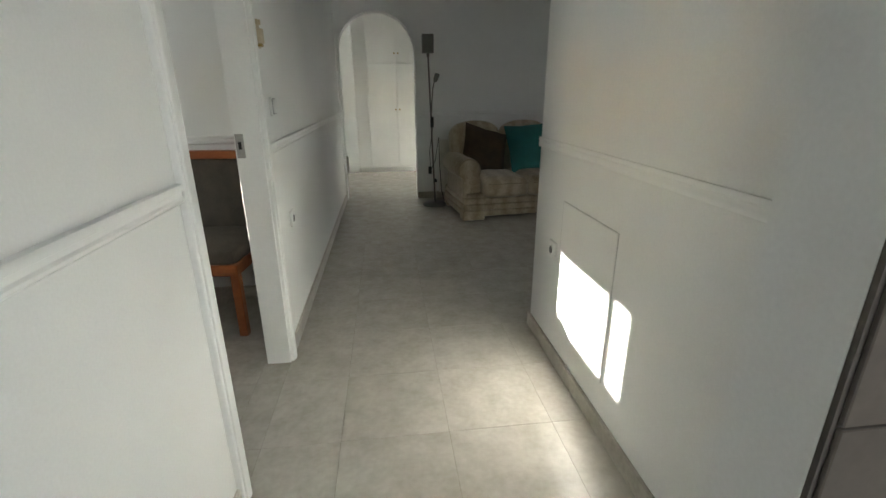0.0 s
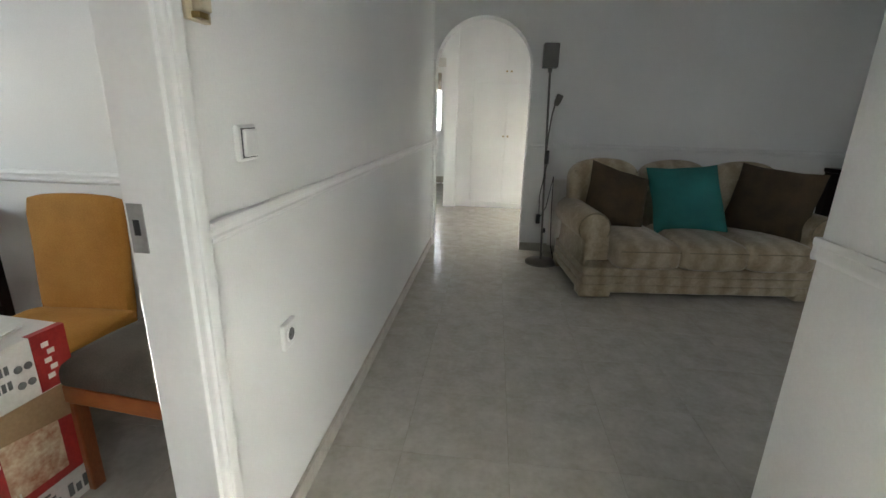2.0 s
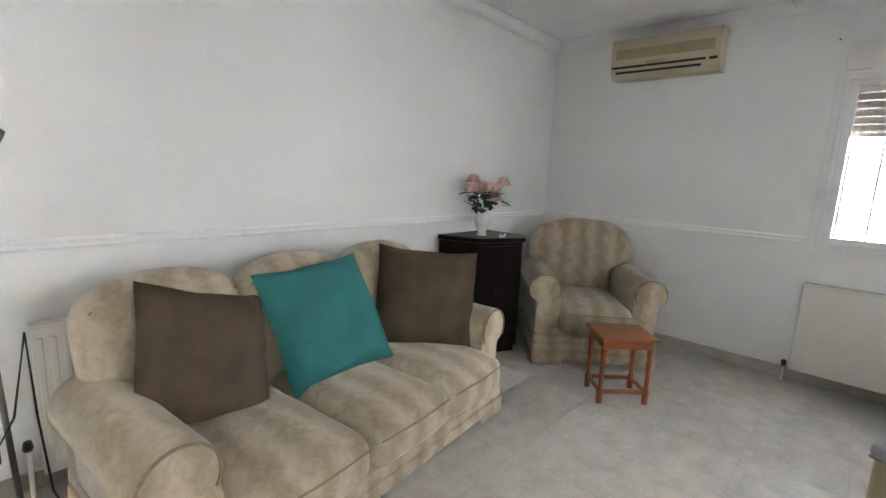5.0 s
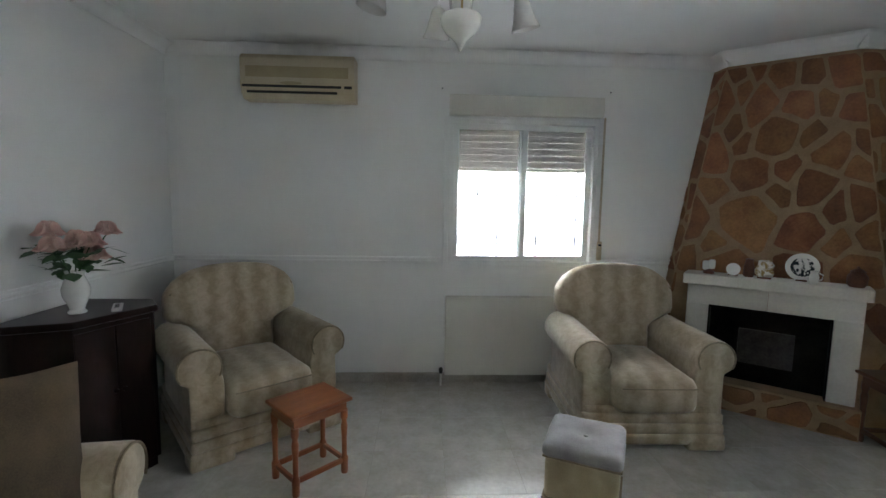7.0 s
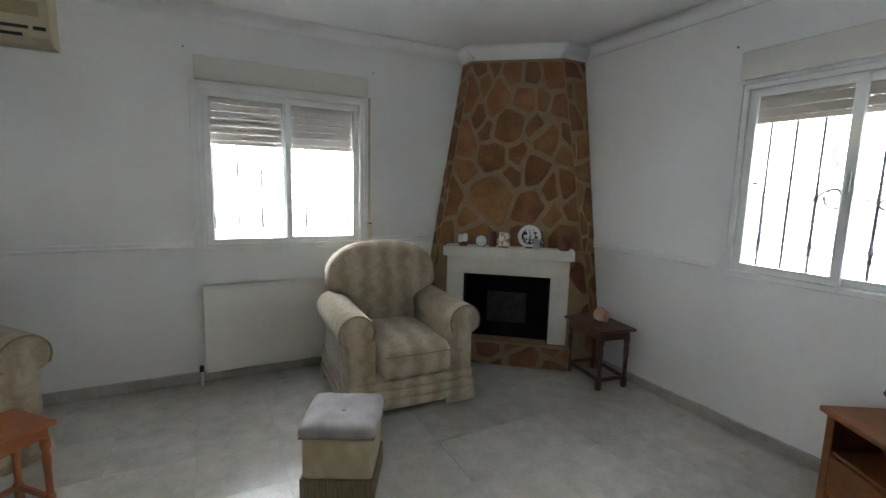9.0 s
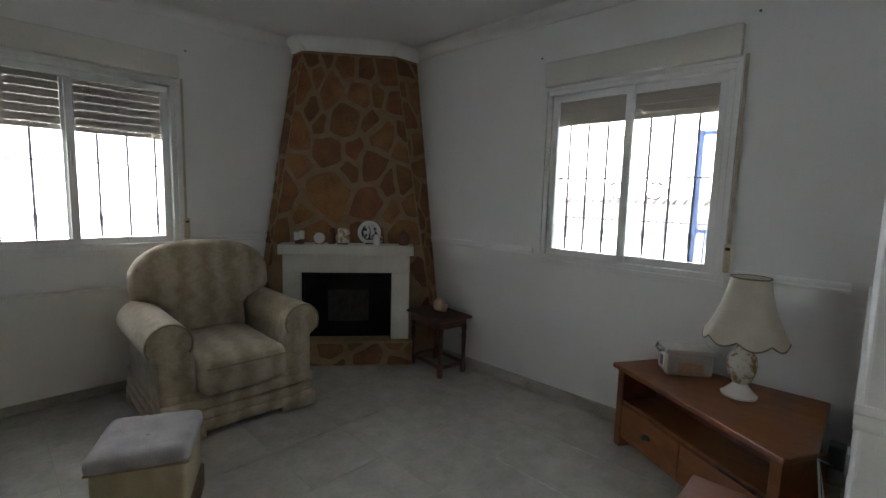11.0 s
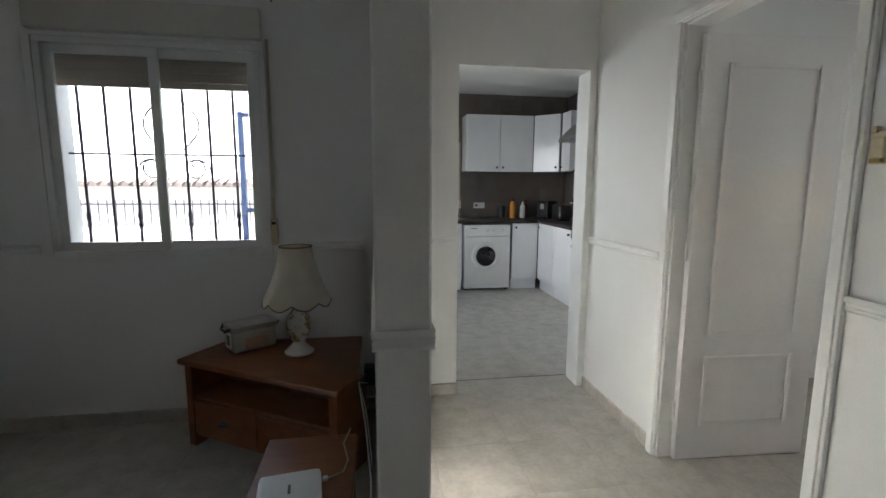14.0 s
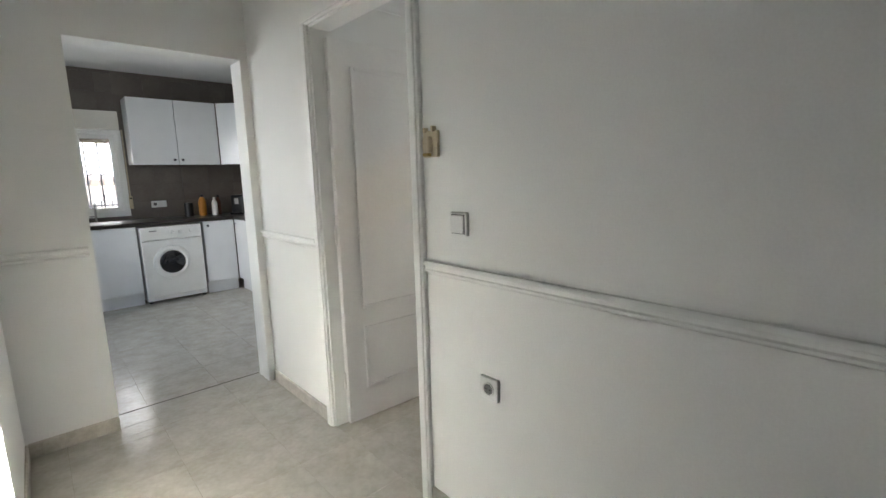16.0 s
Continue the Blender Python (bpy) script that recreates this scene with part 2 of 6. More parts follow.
SALT = mottled("orange_salt_rock", (0.48, 0.29, 0.18), (0.66, 0.46, 0.33), 20, 80, 0.6, 0.4)
KTILE = mottled("taupe_wall_tile", (0.115, 0.095, 0.08), (0.165, 0.14, 0.12), 4, 60, 0.3, 0.02, vary=0.08)
KGROUT = mottled("taupe_grout", (0.10, 0.085, 0.075), (0.14, 0.12, 0.105), 20, 120, 0.9, 0.05)
WORKTOP = mottled("dark_worktop", (0.018, 0.014, 0.012), (0.045, 0.036, 0.03), 20, 120, 0.3, 0.02)
YELLOW = mottled("mustard_upholstery", (0.36, 0.16, 0.02), (0.50, 0.25, 0.05), 6, 220, 0.85, 0.2)
GREYUP = mottled("brown_grey_upholstery", (0.055, 0.045, 0.035), (0.10, 0.085, 0.065), 8, 220, 0.9, 0.25)
CARTON = mottled("brown_cardboard", (0.26, 0.17, 0.09), (0.34, 0.23, 0.13), 6, 90, 0.85, 0.08)
CARTONW = mottled("printed_white_card", (0.58, 0.56, 0.52), (0.68, 0.66, 0.62), 4, 90, 0.6, 0.03)
REDC = mottled("printed_red_card", (0.28, 0.012, 0.012), (0.40, 0.03, 0.025), 5, 80, 0.5, 0.03)
PRINTG = mottled("grey_print", (0.10, 0.10, 0.10), (0.16, 0.16, 0.16), 12, 80, 0.6, 0.0)
PRINTC = mottled("printed_food_picture", (0.30, 0.10, 0.04), (0.66, 0.56, 0.40), 14, 60, 0.5, 0.0)
ORANGE = mottled("orange_bottle", (0.5, 0.2, 0.02), (0.6, 0.28, 0.04), 8, 80, 0.3, 0.0)
CORD = mottled("beige_cord", (0.42, 0.36, 0.26), (0.52, 0.45, 0.34), 20, 120, 0.6, 0.05)
ROOF = mottled("clay_roof_tile", (0.2, 0.17, 0.155), (0.32, 0.275, 0.25), 5, 60, 0.85, 0.3, vary=0.15)
EARTH = mottled("pale_street", (0.42, 0.40, 0.37), (0.54, 0.52, 0.48), 0.6, 12, 0.9, 0.3)
BLUEG = mottled("blue_gate_paint", (0.04, 0.07, 0.16), (0.07, 0.11, 0.22), 6, 80, 0.5, 0.05)


def glass(name, tint=(1, 1, 1), rough=0.0):
    m, n, l, b = principled(name, rough)
    b.inputs["Base Color"].default_value = (*tint, 1)
    b.inputs["Transmission Weight"].default_value = 1.0
    b.inputs["IOR"].default_value = 1.45
    return m


def backdrop_glow(name, strength):
    """Emissive, faintly clouded backdrop beyond a window; it also lights the rooms."""
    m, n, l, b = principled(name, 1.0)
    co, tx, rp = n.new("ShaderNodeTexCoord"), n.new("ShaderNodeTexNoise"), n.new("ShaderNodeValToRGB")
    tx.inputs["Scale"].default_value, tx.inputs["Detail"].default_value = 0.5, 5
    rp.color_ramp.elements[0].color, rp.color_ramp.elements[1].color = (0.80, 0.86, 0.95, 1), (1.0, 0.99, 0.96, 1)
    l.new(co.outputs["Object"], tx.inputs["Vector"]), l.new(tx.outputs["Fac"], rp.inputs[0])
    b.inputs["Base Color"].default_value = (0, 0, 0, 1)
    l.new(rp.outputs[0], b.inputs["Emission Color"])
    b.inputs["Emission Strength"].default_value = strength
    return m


BACKGLOW = backdrop_glow("glowing_backdrop", 0.66)
GLASS = glass("window_glass")
CLEARP = mottled("clear_storage_plastic", (0.50, 0.48, 0.43), (0.62, 0.60, 0.55), 10, 60, 0.25, 0.02)
DARKG = mottled("dark_appliance_glass", (0.008, 0.008, 0.01), (0.015, 0.015, 0.018), 5, 60, 0.06, 0.0)

# ---- helpers ----


def part(name, bm, material, parent=None, label="", smooth=False):
    me = bpy.data.meshes.new(name)
    bmesh.ops.recalc_face_normals(bm, faces=bm.faces)
    bm.to_mesh(me)
    bm.free()
    me.materials.append(material)
    if smooth:
        for p in me.polygons:
            p.use_smooth = True
        me.set_sharp_from_angle(angle=radians(38))
    ob = new(name, me)
    if parent:
        ob.parent = parent
    if label:
        ob["label"] = label
    return ob


def thing(name, label, category, m=None, group=""):
    ob = new(name)
    ob.empty_display_size = 0.1
    if m:
        ob.matrix_world = m
    return tagged(ob, label, category, group)


def box(bm, x0, y0, z0, x1, y1, z1, bev=0.0, seg=2, m=None):
    t = bmesh.new()
    v = [t.verts.new((x, y, z)) for x in (x0, x1) for y in (y0, y1) for z in (z0, z1)]
    for f in ((0, 1, 3, 2), (4, 6, 7, 5), (0, 4, 5, 1), (2, 3, 7, 6), (0, 2, 6, 4), (1, 5, 7, 3)):
        t.faces.new([v[i] for i in f])
    if bev:
        bmesh.ops.bevel(t, geom=t.edges[:], offset=bev, segments=seg, profile=0.5, affect="EDGES")
    return merge(bm, t, m)


def merge(bm, t, m=None):
    if m:
        bmesh.ops.transform(t, matrix=m, verts=t.verts)
    me = bpy.data.meshes.new("t")
    t.to_mesh(me)
    t.free()
    bm.from_mesh(me)
    bpy.data.meshes.remove(me)
    return bm


def prism(bm, pts, axis, a, b, bev=0.0, m=None):
    """A closed outline in the plane across an axis, drawn out from a to b. Outline pairs: x axis (y, z), y axis (x, z), z axis (x, y)."""
    t = bmesh.new()
    put = {"x": lambda p, k: (k, p[0], p[1]), "y": lambda p, k: (p[0], k, p[1]), "z": lambda p, k: (p[0], p[1], k)}[axis]
    lo, hi = [t.verts.new(put(p, a)) for p in pts], [t.verts.new(put(p, b)) for p in pts]
    t.faces.new(lo), t.faces.new(hi)
    for i in range(len(pts)):
        j = (i + 1) % len(pts)
        t.faces.new((lo[i], lo[j], hi[j], hi[i]))
    if bev:
        bmesh.ops.recalc_face_normals(t, faces=t.faces)
        bmesh.ops.bevel(t, geom=t.edges[:], offset=bev, segments=2, profile=0.5, affect="EDGES")
    return merge(bm, t, m)


def lathe(bm, prof, steps=24, m=None):
    """Turned shape from (radius, height) pairs."""
    t = bmesh.new()
    rings = []
    for r, z in prof:
        rings.append([t.verts.new((r * math.cos(2 * math.pi * i / steps), r * math.sin(2 * math.pi * i / steps), z)) for i in range(steps)])
    for p, q in zip(rings, rings[1:]):
        for i in range(steps):
            j = (i + 1) % steps
            t.faces.new((p[i], p[j], q[j], q[i]))
    t.faces.new(rings[0]), t.faces.new(rings[-1])
    return merge(bm, t, m)


def tube(bm, pts, r, steps=8):
    """A round rod along a line of points."""
    pts = [Vector(p) for p in pts]
    t = bmesh.new()
    rings = []
    for i, p in enumerate(pts):
        d = (pts[min(i + 1, len(pts) - 1)] - pts[max(i - 1, 0)]).normalized()
        u = d.cross(Vector((0, 0, 1)) if abs(d.z) < 0.9 else Vector((1, 0, 0))).normalized()
        w = d.cross(u)
        rings.append([t.verts.new(p + r * (u * math.cos(2 * math.pi * k / steps) + w * math.sin(2 * math.pi * k / steps))) for k in range(steps)])
    for p, q in zip(rings, rings[1:]):
        for i in range(steps):
            j = (i + 1) % steps
            t.faces.new((p[i], p[j], q[j], q[i]))
    t.faces.new(rings[0]), t.faces.new(rings[-1])
    return merge(bm, t)


def structure(name, bm, material, label, category="wall", smooth=False):
    return tagged(part(name, bm, material, smooth=smooth), label, category, kind="structure")


# ---- the plan: hall and living room ----
EX, SY, NY, CZ = 4.91, 0.12, 5.03, 2.55
PX0, PX1, PY = 1.24, 1.362, 1.765
DY0, DY1, DZ = 0.81, 1.56, 2.03
KX0, KX1, KZ = 0.045, 0.862, 2.028
W1 = (1.79, 2.94, 0.945, 2.065)
W2 = (1.95, 3.01, 0.945, 2.045)
WX0, WYS, WYN = -2.4, 0.1, 2.35
KXW, KXE, KYS, KCZ = -1.32, 1.5, -3.47, 2.565
DADO = 1.01


def wall_with_hole(bm, axis, face, back, a0, a1, h0, h1, z0, z1, top):
    """A wall slab across x or y, with one rectangular opening."""
    for s0, s1, b0, b1 in ((a0, h0, 0, top), (h1, a1, 0, top), (h0, h1, z1, top)) + (((h0, h1, 0, z0),) if z0 > 0 else ()):
        if axis == "x":
            box(bm, min(face, back), s0, b0, max(face, back), s1, b1)
        else:
            box(bm, s0, min(face, back), b0, s1, max(face, back), b1)
    return bm


bm = wall_with_hole(bmesh.new(), "x", 0, -0.1, 0, NY + 0.18, DY0, DY1, 0, DZ, CZ)
structure("wall_west", bm, WALL, "white painted plaster wall with dado rail beside the hall", "wall")
bm = wall_with_hole(bmesh.new(), "x", EX, EX + 0.25, SY - 0.25, NY + 0.18, W1[0], W1[1], W1[2], W1[3], CZ)
structure("wall_east", bm, WALL, "white painted plaster outer wall with a window", "wall")
bm = wall_with_hole(bmesh.new(), "y", SY, SY - 0.25, PX1, EX, W2[0], W2[1], W2[2], W2[3], CZ)
structure("wall_south", bm, WALL, "white painted plaster outer wall with a barred window", "wall")
bm = bmesh.new()
for x0, y0, z0, x1 in ((-0.12, -0.165, 0, KX0), (KX0, -0.165, KZ, KX1), (KX1, -0.105, 0, PX0)):
    box(bm, x0, y0, z0, x1, 0, CZ)
structure("wall_kitchen", bm, WALL, "white painted wall with the kitchen doorway", "wall")
bm = box(bmesh.new(), PX0, -0.19, 0, PX1, PY, CZ, 0.006)
structure("wall_partition", bm, WALL, "white painted partition end between hall and living room", "wall")
AX0, AX1, ASP, AR = 0.02, 0.86, 1.625, 0.42
arch = [(AX0, 0), (0, 0), (0, CZ), (EX, CZ), (EX, 0), (AX1, 0)] + [
    (0.44 + AR * math.cos(math.pi * i / 24), ASP + AR * math.sin(math.pi * i / 24)) for i in range(25)]
bm = prism(bmesh.new(), arch, "y", NY, NY + 0.18)
structure("wall_north", bm, WALL, "white painted wall with a round-headed arch", "wall")
bm = box(bmesh.new(), 0, SY, CZ, EX, NY, CZ + 0.1)
box(bm, 0, 0, CZ, PX0, SY, CZ + 0.1)
structure("ceiling", bm, CEILS, "flat white painted plaster ceiling with a sooty patch", "ceiling")

# ---- trim: dado rails, cornice, skirting ----


def run(name, profile, p, q, nx, ny, material, label, category="trim"):
    """A moulding from p to q. The profile gives (out from the wall, height); nx, ny points out of the wall."""
    t = bmesh.new()
    a_, b_ = [], []
    for o, z in profile:
        a_.append(t.verts.new((p[0] + nx * o, p[1] + ny * o, z)))
        b_.append(t.verts.new((q[0] + nx * o, q[1] + ny * o, z)))
    t.faces.new(a_), t.faces.new(b_)
    for i in range(len(profile)):
        j = (i + 1) % len(profile)
        t.faces.new((a_[i], a_[j], b_[j], b_[i]))
    return structure(name, t, material, label, category, smooth=True)


def dado(p, q, nx, ny, z=DADO, name="dado_rail", deep=1.0):
    prof = [(-0.004, z), (0.016, z), (0.02, z - 0.006), (0.02, z - 0.014), (0.012, z - 0.018), (0.012, z - 0.028), (0.016, z - 0.033), (0.015, z - 0.04), (0.007, z - 0.046), (-0.004, z - 0.046)]
    prof = [(o * deep if o > 0 else o, h) for o, h in prof]
    return run(name, prof, p, q, nx, ny, TRIM, "white painted moulded dado rail on the wall")


def skirting(p, q, nx, ny, h=0.075):
    return run("baseboard", [(-0.004, 0), (0.011, 0), (0.011, h - 0.006), (0.006, h), (-0.004, h)], p, q, nx, ny, SKIRT, "low polished beige marble skirting along the wall", "skirting")


def cornice(p, q, nx, ny):
    prof = [(-0.004, CZ - 0.078), (0.012, CZ - 0.078), (0.012, CZ - 0.066)] + [(0.012 + 0.066 * (1 - math.cos(radians(9 * k))), CZ - 0.066 + 0.06 * math.sin(radians(9 * k))) for k in range(1, 11)] + [(0.086, CZ - 0.006), (0.086, CZ + 0.004), (-0.004, CZ + 0.004)]
    return run("cornice", prof, p, q, nx, ny, CEIL, "white moulded plaster cornice under the ceiling")


CAS, CASN = 0.065, 0.055
dado((0, 0.012), (0, DY0 - CAS - 0.004), 1, 0)
dado((0, DY1 + CASN + 0.004), (0, NY - 0.012), 1, 0)
dado((0.012 + AX1, NY), (EX - 0.012, NY), 0, -1)
dado((EX, W1[1] + 0.06), (EX, NY - 0.012), -1, 0)
dado((EX, 1.16), (EX, W1[0] - 0.06), -1, 0)
dado((1.43, SY), (W2[0] - 0.08, SY), 0, 1)
dado((W2[1] + 0.06, SY), (4.06, SY), 0, 1)
dado((PX0, 0.012), (PX0, PY), -1, 0, deep=0.45)
dado((PX1, SY + 0.012), (PX1, PY), 1, 0, deep=0.45)
dado((PX0 - 0.008, PY), (PX1 + 0.008, PY), 0, 1, deep=0.42)
dado((KX1 + 0.02, 0), (PX0 - 0.012, 0), 0, 1)
for p, q, nx, ny in (((0, 0.01), (0, DY0 - CAS), 1, 0), ((0, DY1 + CASN), (0, NY), 1, 0), ((AX1, NY), (EX, NY), 0, -1), ((EX, 1.3), (EX, NY - 0.01), -1, 0),
                     ((PX1 + 0.01, SY), (3.92, SY), 0, 1), ((PX0, 0.01), (PX0, PY), -1, 0), ((PX1, SY), (PX1, PY), 1, 0), ((PX0 - 0.011, PY), (PX1 + 0.011, PY), 0, 1),
                     ((KX1, 0), (PX0 - 0.01, 0), 0, 1)):
    skirting(p, q, nx, ny)
cornice((0, NY), (EX, NY), 0, -1)
run_east = cornice((EX, 0.9), (EX, NY - 0.1), -1, 0)
cornice((PX1, SY), (4.3, SY), 0, 1)
run_east.data.materials[0] = CEILS
cornice((PX1, SY + 0.1), (PX1, PY), 1, 0)

# ---- door to the side room ----
LABD = "white painted panelled timber door standing open into the side room"
bm = bmesh.new()
for y0, y1 in ((DY0 - CAS, DY0), (DY1, DY1 + CASN)):
    box(bm, -0.002, y0, 0, 0.018, y1, DZ, 0.004)
    box(bm, 0.014, y0 + 0.012, 0, 0.024, y1 - 0.012, DZ + 0.01, 0.004)
box(bm, -0.002, DY0 - CAS, DZ, 0.018, DY1 + CASN, DZ + CAS, 0.004)
box(bm, 0.014, DY0 - CAS + 0.012, DZ + 0.012, 0.024, DY1 + CASN - 0.012, DZ + CAS - 0.012, 0.004)
for y0, y1 in ((DY0 - 0.001, DY0 + 0.012), (DY1 - 0.012, DY1 + 0.001)):
    box(bm, -0.104, y0, 0, 0.004, y1, DZ, 0.002)
box(bm, -0.104, DY0, DZ - 0.012, 0.004, DY1, DZ + 0.001, 0.002)
fr = structure("door_frame", bm, TRIM, "white painted moulded door casing in the hall wall", "door frame")
part("strike_plate", box(bmesh.new(), -0.098, DY1 - 0.0145, 0.965, -0.066, DY1 - 0.0115, 1.06, 0.001), STEEL, fr, "steel strike plate")
part("strike_hole", box(bmesh.new(), -0.088, DY1 - 0.016, 1.0, -0.076, DY1 - 0.014, 1.03), BLACKP, fr, "dark latch hole")


def panel_door(name, w, h, m, label, arched=False):
    """A leaf 35 mm thick with raised mouldings; hinge edge at x = 0, width along x."""
    d = new(name)
    d.matrix_world = m
    tagged(d, label, "door", kind="structure")
    part("leaf", box(bmesh.new(), 0, -0.0175, 0.008, w, 0.0175, h, 0.003), DOORP, d)
    for side in (-1, 1):
        for z0, z1 in ((0.18, 0.53), (0.63, h - 0.12)):
            b2 = bmesh.new()
            y0, y1 = (0.0172, 0.026) if side > 0 else (-0.026, -0.0172)
            for x0, x1, a0, a1 in ((0.11, 0.13, z0, z1), (w - 0.13, w - 0.11, z0, z1), (0.13, w - 0.13, z0, z0 + 0.02), (0.13, w - 0.13, z1 - 0.02, z1)):
                box(b2, x0, y0, a0, x1, y1, a1, 0.004)
            part("moulding", b2, DOORP, d)
    b2 = lathe(bmesh.new(), [(0.02, 0), (0.022, 0.004), (0.01, 0.008), (0.009, 0.03)], 16, Matrix.Translation((w - 0.06, 0.0172, 1.0)) @ Matrix.Rotation(radians(-90), 4, "X"))
    box(b2, w - 0.16, 0.04, 0.992, w - 0.05, 0.05, 1.008, 0.004)
    part("handle", b2, BRASS, d, "brass lever handle")
    return d


leaf = panel_door("door_1", 0.67, 1.98, pose(-0.062, 0.843, 0, 0, 0, 177), LABD)
for z in (0.25, 1.03, 1.78):
    part("hinge", lathe(bmesh.new(), [(0.006, -0.045), (0.006, 0.045)], 10, Matrix.Translation((-0.009, 0, z))), DOORP, leaf, "hinge painted over in white")

# ---- side room ----
bm = box(bmesh.new(), WX0, WYN, 0, -0.1, WYN + 0.12, CZ)
structure("wall_side_north", bm, WALL, "white painted wall of the side room", "wall")
dado((WX0, WYN), (-0.12, WYN), 0, -1, 0.99)
skirting((WX0, WYN), (-0.12, WYN), 0, -1)
bm = box(bmesh.new(), WX0, WYS - 0.12, 0, -0.1, WYS, CZ)
structure("wall_side_south", bm, WALL, "white painted wall of the side room", "wall")
WW = (1.24, 1.88, 1.135, 1.505)
bm = wall_with_hole(bmesh.new(), "x", WX0, WX0 - 0.2, WYS - 0.12, WYN + 0.12, *WW, CZ)
structure("wall_side_west", bm, WALL, "white painted outer wall of the side room", "wall")
structure("ceiling_side", box(bmesh.new(), WX0, WYS, CZ, -0.1, WYN, CZ + 0.1), CEIL, "flat white ceiling of the side room", "ceiling")
cornice((WX0, WYS), (-0.12, WYS), 0, 1)
bm = bmesh.new()
for y0, y1, z0, z1 in ((WW[0], WW[1], WW[2], WW[2] + 0.02), (1.344, 1.392, WW[2], WW[3]), (WW[0], WW[1], WW[3] - 0.02, WW[3])):
    box(bm, WX0 - 0.14, y0, z0, WX0 - 0.1, y1, z1, 0.003)
structure("window_3", bm, ALU, "narrow white aluminium window frame in the side room", "window")


# ---- lobby behind the arch ----
LY = 7.05
structure("wall_lobby_east", box(bmesh.new(), 1.75, NY + 0.18, 0, 1.87, LY + 0.6, CZ), WALL, "white painted wall of the lobby", "wall")
structure("wall_lobby_pier", box(bmesh.new(), -0.1, LY - 0.06, 0, 0.06, 9.1, CZ), WALL, "white painted pier beside the built-in cupboard", "wall")
# opening added out of view, for the lobby lamp
structure("wall_lobby_west", wall_with_hole(bmesh.new(), "x", -1.4, -1.52, NY + 0.18, 9.1, 6.3, 6.85, 1.0, 1.45, CZ), WALL, "white painted wall of the passage", "wall")
structure("wall_lobby_south", box(bmesh.new(), -1.4, NY + 0.06, 0, -0.12, NY + 0.18, CZ), WALL, "white painted wall of the passage", "wall")
# added wall piece that blocks the lobby lamp from the floor near the arch
structure("wall_lobby_shade", box(bmesh.new(), -0.24, NY + 0.18, 0, -0.13, 5.92, CZ), WALL, "short white wall added beside the arch to shade the floor", "wall")
FW = (-0.85, -0.33, 0.885, 2.0)
structure("wall_lobby_north", wall_with_hole(bmesh.new(), "y", 9.1, 9.3, -1.4, -0.1, *FW, CZ), WALL, "white painted wall with a small window", "wall")
structure("ceiling_lobby", box(bmesh.new(), -1.4, NY + 0.18, CZ, 1.75, 9.1, CZ + 0.1), CEIL, "flat white ceiling of the lobby", "ceiling")
cup = thing("built_in_cupboard", "tall white painted built-in cupboard with upper doors", "cupboard", pose(0.06, LY, 0))
part("body", box(bmesh.new(), 0, 0.022, 0, 1.69, 0.6, CZ - 0.004), DOORP, cup)
part("plinth", box(bmesh.new(), 0, 0.004, 0, 1.69, 0.0215, 0.07, 0.002), DOORP, cup)
for i in range(4):
    x0 = 0.2 + 0.378 * i if i > 1 else 0.21 + 0.438 * i
    if i > 1:
        x0 += 0.14
    for z0, z1 in ((0.08, 1.63), (1.645, 2.3)):
        d = part("door", box(bmesh.new(), x0, 0.002, z0, x0 + (0.43 if i < 2 else 0.37), 0.0215, z1, 0.003), DOORP, cup)
        part("knob", lathe(bmesh.new(), [(0.006, 0), (0.006, 0.012), (0.013, 0.018), (0.012, 0.026)], 12, Matrix.Translation((x0 + ((0.41 if i < 2 else 0.34) if i % 2 == 0 else 0.03), 0.002, 0.97 if z0 < 1 else 1.78)) @ Matrix.Rotation(radians(90), 4, "X")), BRASS, d)
part("stile", box(bmesh.new(), 0, 0.002, 0.08, 0.205, 0.0215, 2.3, 0.003), DOORP, cup)
rd = thing("low_heater", "low grey panel heater on the passage wall", "heater", pose(-0.52, 9.07, 0.0))
part("panel", box(bmesh.new(), -0.2, -0.02, 0.03, 0.2, 0.02, 0.14, 0.008), GROUT, rd)
for x in (-0.15, 0.15):
    part("foot", box(bmesh.new(), x - 0.015, -0.02, 0.0, x + 0.015, 0.02, 0.032, 0.003), GROUT, rd)

# ---- windows ----


